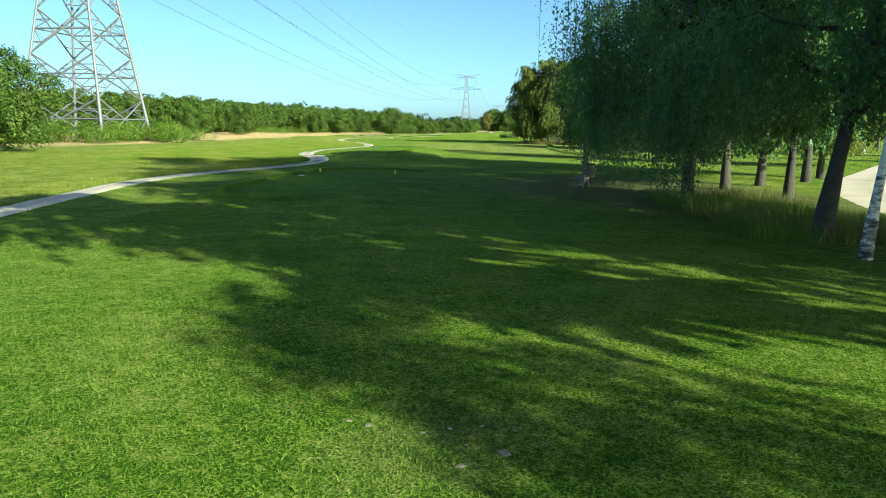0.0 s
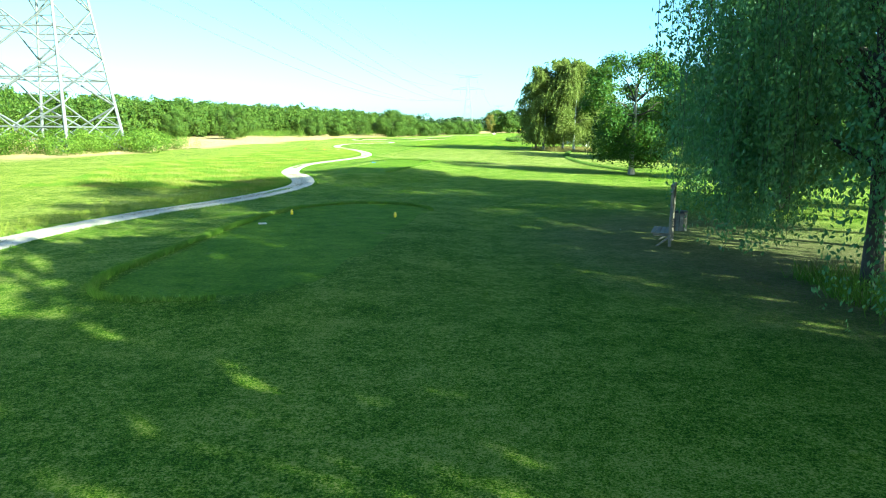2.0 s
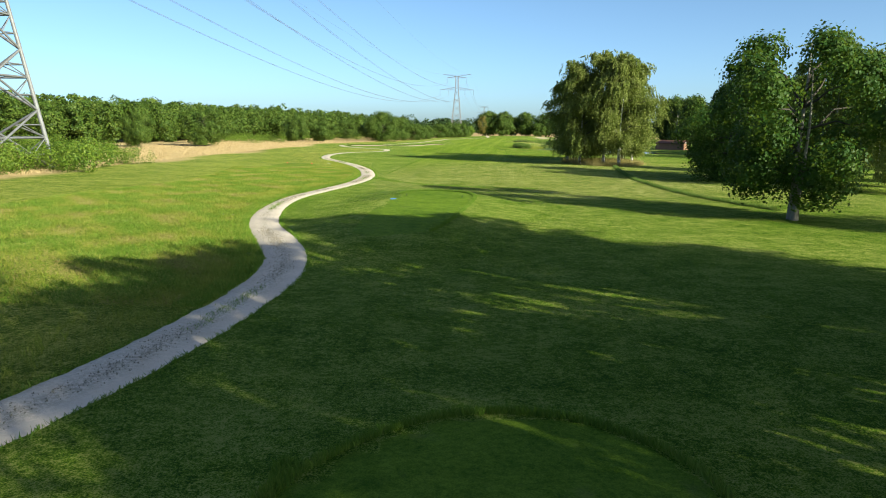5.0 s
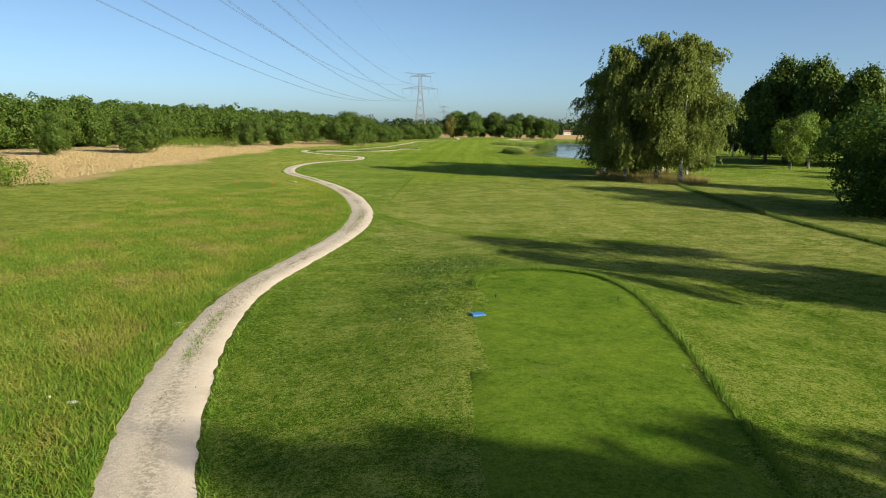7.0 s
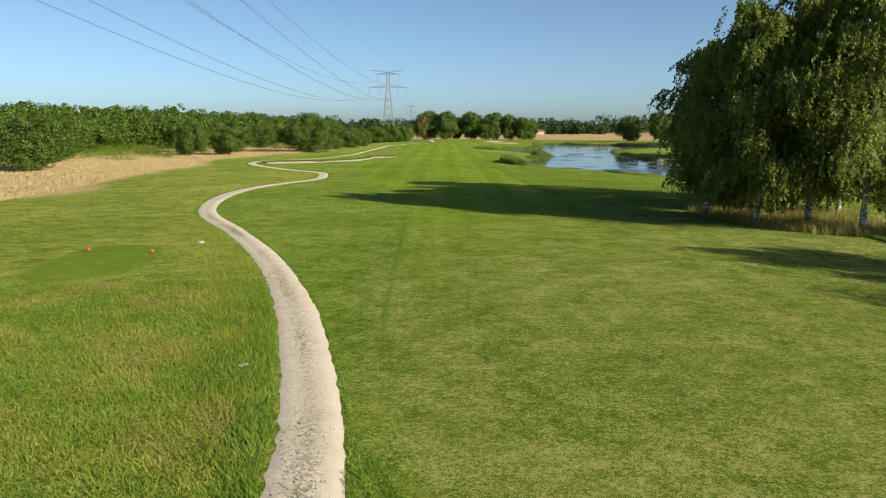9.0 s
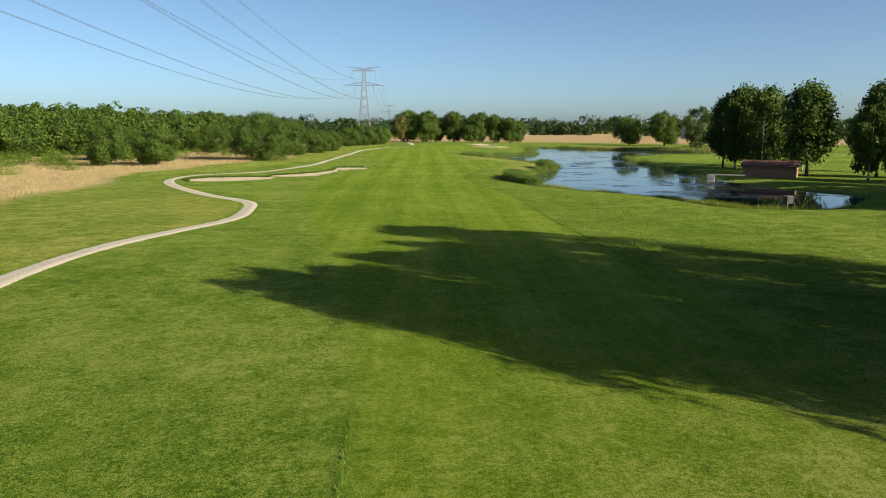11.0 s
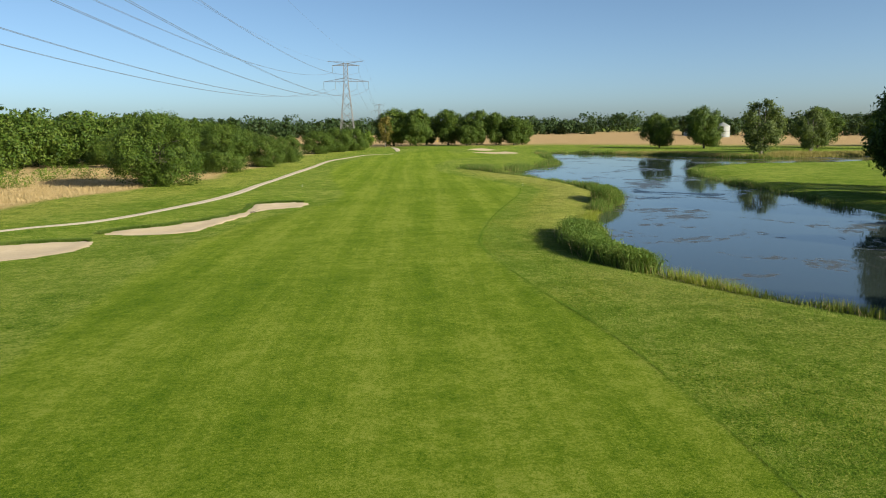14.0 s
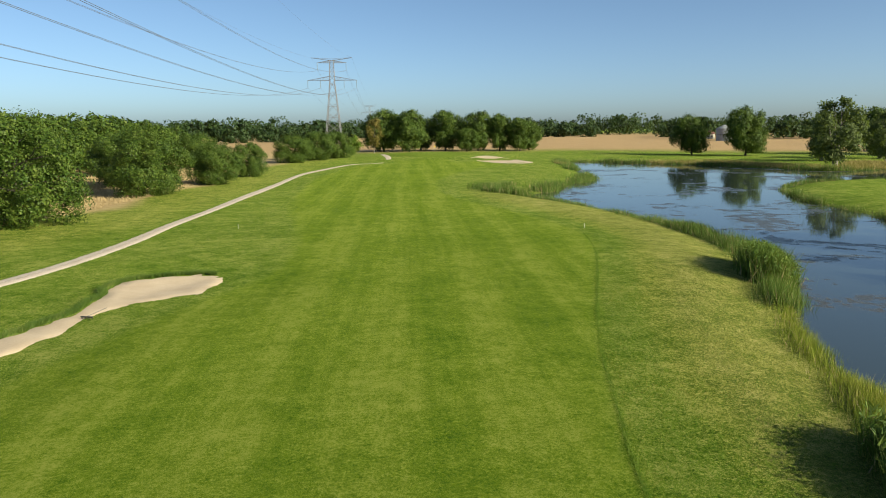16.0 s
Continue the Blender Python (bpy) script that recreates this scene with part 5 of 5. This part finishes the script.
def float_frame(x, y, rz):
    """A small stand at the water's edge."""
    root = tagged(empty("aerator_stand", x, y, None, rz), "small grey frame stand with dark box at the water edge", "stand")
    for a, b in ((-0.5, 0.35), (0.5, 0.35), (-0.5, -0.35), (0.5, -0.35)):
        part("leg", mesh_from("leg", *tube_arrays([(a * 1.25, b * 1.2, -0.3), (a * 0.7, b * 0.7, 1.25)], [0.028, 0.024], 6), M_WOOD), root)
    bm_part("box", [(-0.38, -0.28, 0.55, 0.38, 0.28, 1.2, 0.03)], M_DARK, root)
    bm_part("top_bar", [(-0.45, -0.32, 1.22, 0.45, 0.32, 1.25, 0.01)], M_WOOD, root)


float_frame(32.2, 186.3, 20)


# ---- far buildings ----
def silo(x, y, r, h):
    root = tagged(empty("grain_silo", x, y, 0.0), "distant pale steel grain silo with conical roof", "silo", "grain silos of a far farm")
    part("body", mesh_from("body", *tube_arrays([(0, 0, -0.5), (0, 0, h)], [r, r], 20), M_SILO, True), root)
    part("roof", mesh_from("roof", *tube_arrays([(0, 0, h), (0, 0, h + r * 0.5)], [r * 1.03, 0.3], 20), M_SILO, True), root)
    part("hoop", mesh_from("hoop", *tube_arrays([(0, 0, h * 0.5), (0, 0, h * 0.5 + 0.4)], [r * 1.02, r * 1.02], 20), M_STEEL, True), root)


silo(238, 619, 4.4, 7.2)
silo(248, 619, 4.4, 7.2)


def farmhouse(x, y, rz, L, W, H, label):
    root = tagged(empty("farmhouse", x, y, 0.0, rz), label, "house")
    bm_part("wall", [(0, 0, -0.3, L, W, H, 0.02)], M_STONE, root)
    for sg in (0, 1):
        pts = [(-0.4, -0.4, H - 0.1), (L + 0.4, -0.4, H - 0.1), (L + 0.4, W / 2, H + W * 0.28), (-0.4, W / 2, H + W * 0.28)]
        bm = bmesh.new()
        f = bm.faces.new([bm.verts.new((a, W - b if sg else b, c)) for a, b, c in pts])
        ext = bmesh.ops.extrude_face_region(bm, geom=[f])
        bmesh.ops.translate(bm, vec=(0, 0, 0.2), verts=[e for e in ext["geom"] if isinstance(e, bmesh.types.BMVert)])
        bmesh.ops.recalc_face_normals(bm, faces=bm.faces[:])
        part("roof", (bm, M_ROOF), root)
    for k in range(3):
        bm_part("window", [(2 + k * L / 3.5, -0.06, 1.0, 3.2 + k * L / 3.5, -0.002, 2.2, 0.0)], M_DARK, root)


farmhouse(262, 690, 10, 12, 7, 3.4, "distant house with white walls and red roof")
farmhouse(176, 860, 0, 10, 7, 3.2, "distant low white farm building")


# ---- grasses ----
def blades(rng, x, y, h, w, lean=0.35, wind=(-0.1, 0.05)):
    """Grass blades as narrow pointed triangles, standing on the ground."""
    n = len(x)
    z = gz(x, y) - 0.01
    a = rng.uniform(0, 2 * np.pi, n)
    h = h * rng.uniform(0.55, 1.25, n)
    sx, sy = np.cos(a) * w * 0.5, np.sin(a) * w * 0.5
    tx = rng.normal(0, lean, n) * h + wind[0] * h
    ty = rng.normal(0, lean, n) * h + wind[1] * h
    v = np.stack([np.stack([x - sx, y - sy, z], 1), np.stack([x + sx, y + sy, z], 1), np.stack([x + tx, y + ty, z + h], 1)], 1)
    return v.reshape(-1, 3), np.arange(3 * n).reshape(-1, 3)


def sward(name, arrays, mat, label, category="grass"):
    tagged(new(name, mesh_from(name, *join_arrays(arrays), mat)), label, category, kind="stuff")


rng = np.random.default_rng(91)


def scatter(x0, x1, y0, y1, n):
    return rng.uniform(x0, x1, n), rng.uniform(y0, y1, n)


def clumped(x, y, n_per, spread):
    x, y = np.repeat(x, n_per), np.repeat(y, n_per)
    return x + rng.normal(0, spread, len(x)), y + rng.normal(0, spread, len(y))


# lawn close by the start of the walk
x, y = scatter(-9, 9, 2.0, 30, 260000)
keep = (rng.uniform(0, 1, len(x)) < np.clip(1.25 - (y - 2) / 24, 0.12, 1)) & (poly_sd(x, y, TEE_A) > 0.15) & (np.abs(x) < 2.5 + (y + 3) * 0.62)
sward("lawn_grass", [blades(rng, x[keep], y[keep], 0.05, 0.012, 0.7)], L_GRASS, "short mown lawn grass in tree shade")
# longer edge round the tees
pieces = []
for outline in (TEE_A, TEE_B):
    o = smooth_line(outline, 4, True).repeat(110, 0) + rng.uniform(-0.25, 0.25, (len(outline) * 440, 2))
    sd = poly_sd(o[:, 0], o[:, 1], outline)
    far = (o[:, 1] > 41.5) | (o[:, 0] < -5) if outline is TEE_A else (o[:, 1] > 81) | (o[:, 0] > -5.3)
    o = o[(sd > 0.02) & (sd < 0.22) & far]
    pieces.append(blades(rng, o[:, 0], o[:, 1], 0.14, 0.025, 0.35))
left_edge = TEE_A[(TEE_A[:, 0] < -6.8) & (TEE_A[:, 1] > 24.5)]
left_edge = left_edge[np.argsort(left_edge[:, 1])]
u = rng.uniform(24.5, 42.5, 9000)
pieces.append(blades(rng, np.interp(u, left_edge[:, 1], left_edge[:, 0]) - 0.12 + rng.normal(0, 0.07, 9000), u, 0.13, 0.032, 0.35))
sward("tee_edge_grass", pieces, L_GRASS, "longer green grass fringing the mown tee")
# long rough beside the path
x, y = scatter(-34, -10, 26, 140, 60000)
tx = np.interp(y, TRACK[:, 1], TRACK[:, 0])
left = tx - x
keep = (left > 0.95) & (rng.uniform(0, 1, len(x)) < np.where(left < 2.6 + 1.2 * np.sin(y / 6.0), 1.0, 0.22)) & (poly_sd(x, y, TEE_C) > 0.4) & (line_d(x, y, TRACK) > 0.9)
cx, cy = clumped(x[keep], y[keep], 4, 0.09)
sward("rough_grass", [blades(rng, cx, cy, np.where(np.interp(cy, TRACK[:, 1], TRACK[:, 0]) - cx < 3.2, 0.22, 0.09), 0.018, 0.5)], L_TALL, "long yellow-green rough grass beside the path")
# matted rough between path and meadow, light and dark in patches
u = 52 + 71 * rng.uniform(0, 1, 210000)
w_ = 0.9 + 15.0 * rng.uniform(0, 1, len(u)) ** 1.5
x, y = np.interp(u, TRACK[:, 1], TRACK[:, 0]) - w_, u
ok = (poly_sd(x, y, TEE_C) > 0.3) & (line_d(x, y, TRACK) > 0.85)
x, y, w_ = x[ok], y[ok], w_[ok]
patch = np.sin(x * 1.3 + 1.7 * np.sin(y * 0.55)) + np.sin(y * 0.9 - 1.1 * np.sin(x * 0.8)) + 0.6 * np.sin(x * 3.1 + y * 2.3) + rng.normal(0, 0.7, len(x))
dark = (patch < -0.1) | (w_ < 1.7)
pale = (patch > 1.3) & ~dark
sward("matted_grass", [blades(rng, x[dark], y[dark], 0.12, 0.030, 0.8)], L_GRASS, "matted green grass in the rough", "grass")
sward("matted_grass", [blades(rng, x[~dark & ~pale], y[~dark & ~pale], 0.13, 0.028, 0.9)], L_TALL, "matted yellow-green grass in the rough", "grass")
sward("matted_grass", [blades(rng, x[pale], y[pale], 0.10, 0.026, 1.0)], L_DRYGRASS, "dry pale stalks lying in the rough", "grass")
# ragged verge on both sides of the path
s = rng.integers(0, len(TRACK) - 1, 26000)
t_ = rng.uniform(0, 1, (26000, 1))
p = TRACK[s] * (1 - t_) + TRACK[s + 1] * t_
d_ = TRACK[s + 1] - TRACK[s]
n_ = np.stack([d_[:, 1], -d_[:, 0]], 1) / (np.linalg.norm(d_, axis=1, keepdims=True) + 1e-9)
off = rng.choice([-1, 1], (26000, 1)) * (0.78 + np.abs(rng.normal(0, 0.10, (26000, 1))))
p = p + n_ * off
ok = (p[:, 1] > 20) & (p[:, 1] < 300) & (line_d(p[:, 0], p[:, 1], TRACK) > 0.68)
sward("verge_grass", [blades(rng, p[ok, 0], p[ok, 1], 0.10, 0.03, 0.5)], L_GRASS, "ragged grass edge along the gravel path")
# chippings and tufts along the crown of the path
def along_track(n, y0, y1, off, spread):
    u = rng.uniform(y0, y1, n)
    k_ = np.argsort(TRACK[:, 1])
    cx_ = np.interp(u, TRACK[k_, 1], TRACK[k_, 0])
    return cx_ + off + rng.normal(0, spread, n), u


px_, py_ = along_track(15000, 30, 150, -0.08, 0.22)
dense = np.sin(py_ / 3.1) + 0.8 * np.sin(py_ / 1.3 + 2) + rng.normal(0, 0.4, len(py_)) > 0.1
px_, py_ = px_[dense], py_[dense]
pos_ = np.stack([px_, py_, gz(px_, py_) + 0.052], 1)
sward("path_chippings", [leaf_quads(rng, pos_, 0.035, 0.0, None, 0.9, True)], M_CHIP, "loose grey-brown chippings along the path crown", "gravel")
px_, py_ = along_track(9000, 40, 160, -0.05, 0.14)
dense = np.sin(py_ / 2.7 + 1) * np.sin(py_ / 7.3 + 0.9) + rng.normal(0, 0.10, len(py_)) > 0.55
tv, tf = blades(rng, px_[dense], py_[dense], 0.07, 0.02, 0.6)
tv[:, 2] += 0.04
sward("path_tufts", [(tv, tf)], L_GRASS, "small grass tufts growing along the path crown")
# taller line left by the mower along the fairway edge
fe = smooth_line([(-10.3, 113.3), (-9.7, 121), (-9.1, 128), (-8.4, 135), (-7.5, 145.3)], 10)
fr = smooth_line([(8.4, 160), (8.4, 170), (8.9, 180), (9.5, 187), (10.4, 197), (10.7, 205.8), (9.9, 215.9), (9.7, 226.7), (10.8, 232.7), (12.3, 237.9), (15.1, 246.7), (21.9, 264.5), (24.8, 275)], 12)
fc = smooth_line([(-11.3, 104.5), (-10.9, 102.8), (-9.2, 99.4), (-7.5, 97.1), (-5.1, 95.6), (-2.0, 94.5), (3, 93.6)], 12)
fd = smooth_line([(19.5, 132), (18.5, 128.6), (15.6, 113), (14.3, 100.4), (14.8, 88.1), (17, 79)], 12)
pieces = []
for ln in (fe, fr, fc, fc + 0.25, fc + 0.5, fc + 0.6, fd, fd):
    d = np.linalg.norm(np.diff(ln, axis=0), axis=1)
    s_ = np.concatenate([[0], np.cumsum(d)])
    u = rng.uniform(0, s_[-1], int(s_[-1] * 110))
    pieces.append(blades(rng, np.interp(u, s_, ln[:, 0]) + rng.normal(0, 0.05, len(u)), np.interp(u, s_, ln[:, 1]) + rng.normal(0, 0.05, len(u)), 0.07 + 0.03 * np.sin(u / 3.7) * np.sin(u / 1.9), 0.026, 0.5))
d = np.linalg.norm(np.diff(fd, axis=0), axis=1)
s_ = np.concatenate([[0], np.cumsum(d)])
u = rng.uniform(0, s_[-1], int(s_[-1] * 260))
sward("ditch_grass", [blades(rng, np.interp(u, s_, fd[:, 0]) + rng.normal(0, 0.14, len(u)), np.interp(u, s_, fd[:, 1]) + rng.normal(0, 0.1, len(u)), 0.24, 0.03, 0.4)], L_REED, "longer dark grass along a shallow ditch on the lawn")
sward("mowing_edge_grass", pieces, L_GRASS, "thin line of longer grass along the fairway edge")
# shaggy lip round the bunkers; the dark leaf tone paints its shadow band
pieces = []
for outline in (BUNKER_A, BUNKER_B):
    o = smooth_line(outline, 5, True).repeat(34, 0)
    o = o + rng.normal(0, 0.10, o.shape)
    sd = poly_sd(o[:, 0], o[:, 1], outline)
    far_side = poly_sd(o[:, 0] + 0.5, o[:, 1] - 0.7, outline) < 0
    o = o[(sd > -0.05) & far_side]
    pieces.append(blades(rng, o[:, 0], o[:, 1], 0.28, 0.06, 0.5))
sward("bunker_lip_grass", pieces, L_REED, "shaggy grass lip over the bunker sand, toned dark as its shadow band")
# tall grass under the belt
x, y = clumped(*scatter(8.6, 13.5, 15.5, 28, 1300), 9, 0.14)
keep = (x > 8.4 + 0.5 * np.sin(y))
x, y = x[keep], y[keep]
brown = rng.uniform(0, 1, len(x)) < np.clip(0.25 + 0.5 * np.sin(x * 0.9 + y * 0.6), 0.05, 0.7)
sward("belt_grass", [blades(rng, x[~brown], y[~brown], 0.55, 0.020, 0.4)], L_GRASS, "tall green grass between the belt trunks")
sward("belt_grass", [blades(rng, x[brown], y[brown], 0.62, 0.018, 0.35)], L_SEED, "tall brown seeding grass between the belt trunks")

# tufts standing a little above the mown turf
x, y = scatter(-30, 18, 50, 236, 380000)
cx_ = np.interp(y, [50, 75, 110, 160, 236], [-9, -11, -8, -2, 4])
keep = (rng.uniform(0, 1, len(x)) < np.clip(1.3 - np.abs(x - cx_) / 16, 0.12, 1)) & (line_d(x, y, TRACK) > 0.95) & (poly_sd(x, y, POND) > 2.0)
for outline in (TEE_B, TEE_C, BUNKER_A):
    keep &= poly_sd(x, y, outline) > 0.2
x, y = x[keep], y[keep]
fw = poly_sd(x, y, FAIRWAY) < 0
lf = x < np.interp(y, TRACK[:, 1], TRACK[:, 0])
sward("rough_tufts", [blades(rng, x[lf], y[lf], 0.10, 0.028, 0.6)], L_TALL, "yellow-green grass tufts in the rough")
sward("turf_tufts", [blades(rng, x[~lf], y[~lf], np.where(fw, 0.035, 0.055)[~lf], 0.030, 0.9)], L_GRASS, "short grass tufts in the mown turf")
# coarse broad-leaved weeds in the lawn
x, y = clumped(np.array([(-8.88, 84.95), (-7.68, 84.88), (-8.83, 81.49), (-8.89, 78.35), (-8.8, 87.17), (-6.63, 87.25), (-7.2, 88.41), (-8.03, 85.57)])[:, 0], np.array([(-8.88, 84.95), (-7.68, 84.88), (-8.83, 81.49), (-8.89, 78.35), (-8.8, 87.17), (-6.63, 87.25), (-7.2, 88.41), (-8.03, 85.57)])[:, 1], 330, 0.85)
ok = line_d(x, y, TRACK) > 1.0
x, y = clumped(x[ok], y[ok], 2, 0.06)
p = np.stack([x, y, gz(x, y) + rng.uniform(0.01, 0.06, len(x))], 1)
sward("lawn_weeds", [leaf_quads(rng, p, 0.07, 0.2, None, 0.7, True, np.tile(np.array([0.0, 0.0, 1.0]), (len(p), 1)))], L_REED, "dark coarse broad-leaved weeds in the mown lawn", "weeds")
# coarser turf beyond the mower's line
x, y = scatter(8.8, 26, 158, 262, 150000)
keep = (poly_sd(x, y, FAIRWAY) > 0.15) & (poly_sd(x, y, POND) > 0.8) & (rng.uniform(0, 1, len(x)) < np.clip(1.2 - (x - 8.8) / 20, 0.25, 1))
x, y = x[keep], y[keep]
pale = np.sin(x * 0.7 + np.sin(y * 0.31) * 2) + np.sin(y * 0.45) + rng.normal(0, 0.8, len(x)) > 0.5
sward("bank_turf", [blades(rng, x[~pale], y[~pale], 0.075, 0.032, 0.8)], L_GRASS, "short coarse green turf sloping to the pond", "grass")
sward("bank_turf", [blades(rng, x[pale], y[pale], 0.075, 0.032, 0.8)], L_TALL, "yellowish coarse turf sloping to the pond", "grass")
# dry grass round the birches
a, r_ = rng.uniform(0, 6.283, 1500), np.sqrt(rng.uniform(0, 1, 1500))
x, y = clumped(19.4 + 5.6 * r_ * np.cos(a), 141 + 10.5 * r_ * np.sin(a), 8, 0.12)
sward("straw_grass", [blades(rng, x, y, 0.62, 0.03, 0.3)], L_DRYGRASS, "tall dry straw grass round the birch trunks")
# dry meadow
x, y = scatter(-75, -14, 95, 420, 60000)
dry_edge = np.interp(y, [60, 111, 125, 156, 200, 255, 288, 330, 370, 430], [-45, -43.5, -44, -42, -40, -39, -24.5, -17.5, -13.5, -4])
keep = (x < dry_edge - 0.5) & (x > dry_edge - 36)
x, y = clumped(x[keep], y[keep], 3, 0.2)
sward("meadow_grass", [blades(rng, x, y, np.where(y < 250, 0.28, 0.42), 0.07, 0.4)], L_STRAW, "dry pale meadow grass between fairway and woods")


# ---- reeds ----
def reed_fringe(name, line, n, width, h, w, label, leaf=L_REED, solid=0.0):
    c = smooth_line(line, 8)
    s = np.concatenate([[0], np.cumsum(np.linalg.norm(np.diff(c, axis=0), axis=1))])
    u = rng.uniform(0, s[-1], n)
    x, y = np.interp(u, s, c[:, 0]) + rng.normal(0, width, n), np.interp(u, s, c[:, 1]) + rng.normal(0, width, n)
    gap = np.clip(0.5 + 0.35 * np.sin(u / 1.3 + np.sin(u / 0.7)) + 0.35 * np.sin(u / 4.1 + 1), 0, 1)
    gap = np.maximum(gap, solid)
    keep_ = rng.uniform(0, 1, n) < 0.25 + gap
    x, y, hh = x[keep_], y[keep_], (h * (0.35 + 0.8 * gap))[keep_]
    dry_ = rng.uniform(0, 1, len(x)) < 0.10
    sward(name, [blades(rng, x[~dry_], y[~dry_], hh[~dry_], w, 0.24, (0.0, 0.0))], leaf, label, "reeds")
    if solid > 0.7:
        # short side leaves along the stalks
        k_ = rng.integers(0, len(x), 5 * len(x) // 4)
        p = np.stack([x[k_], y[k_], gz(x[k_], y[k_]) + hh[k_] * rng.uniform(0.35, 1.05, len(k_))], 1) + rng.normal(0, 0.09, (len(k_), 3))
        sward("reed_leaves", [leaf_quads(rng, p, 0.26, 0.3, np.array([0, 0, 0.5]), 0.22, True)], leaf, "narrow green leaves on the reed stalks", "reeds")
    sward("dry_reeds", [blades(rng, x[dry_], y[dry_], hh[dry_] * 0.85, w, 0.35)], L_STRAW, "dry straw stems among the bank reeds", "reeds")


reed_fringe("reeds", [(19.0, 233.3), (17.9, 230.5), (17.0, 227.5), (16.5, 224.5), (16.7, 221.8), (17.7, 219.8)], 60000, 0.55, 1.0, 0.034, "dense bed of tall green reeds on the pond bank", L_REED, 0.85)
reed_fringe("reeds", [(29.2, 255.4), (30.4, 257.6), (31.8, 260.2)], 9000, 0.6, 1.5, 0.045, "dark leafy clump of reeds on the bank", L_REED, 0.9)
reed_fringe("reeds", [(19.6, 234.5), (21.6, 238.5), (23.6, 244), (26.6, 250)], 9000, 0.5, 0.6, 0.028, "pale yellow-green bank grass with reeds", L_TALL, 0.3)
reed_fringe("reeds", [(26.6, 250), (29.4, 255), (32.0, 261), (34.6, 270), (35.4, 280)], 14000, 0.55, 0.85, 0.036, "ragged fringe of green reeds along the bank", L_REED, 0.2)
reed_fringe("reeds", [(35.4, 280), (34.5, 292), (32.6, 304), (30.6, 312)], 5000, 0.6, 0.65, 0.036, "low reeds along the pond bank")
reed_fringe("reeds", [(35.4, 266), (36.4, 274), (36.2, 283)], 7500, 0.7, 1.25, 0.042, "tall green reeds standing in the pond edge")
reed_fringe("reeds", [(35, 318), (41, 328), (46, 334), (51, 342), (54, 352)], 9400, 1.2, 1.4, 0.060, "bank of tall reeds on the pond spit")
reed_fringe("reeds", [(30, 312), (27, 316), (27, 322), (32, 328)], 4700, 1.0, 1.0, 0.060, "clumps of reeds and rough grass at the inlet")
reed_fringe("reeds", [(57, 368), (60, 380), (64, 398), (72, 405), (82, 392), (93, 378), (101, 359), (107, 350), (120, 351)], 13300, 1.0, 1.2, 0.084, "reeds along the far pond bank")
reed_fringe("reeds", [(105, 327), (88, 326), (79, 323), (70, 315), (64.6, 304), (61.6, 296), (58, 279), (56.3, 266), (53, 252), (49.8, 238), (48.4, 229)], 17100, 0.5, 0.9, 0.048, "dark low reeds along the grassy point")
reed_fringe("reeds", [(18.8, 218), (23, 210), (27.6, 203), (30, 192.5), (36, 189), (42, 191)], 16000, 0.5, 0.62, 0.028, "sparse grasses along the near pond bank", L_TALL)
# olive and straw grass on the far banks
x, y = scatter(60, 165, 338, 392, 60000)
keep = (poly_sd(x, y, POND) > 0.6) & (poly_sd(x, y, POND) < 9 + 4 * np.sin(x / 9) + 3 * np.sin(x / 3.7)) & (y > 350)
x, y = clumped(x[keep], y[keep], 2, 0.25)
sward("bank_grass", [blades(rng, x, y, 0.8, 0.13, 0.35)], L_DRYGRASS, "olive and straw coloured grass on the far pond bank")
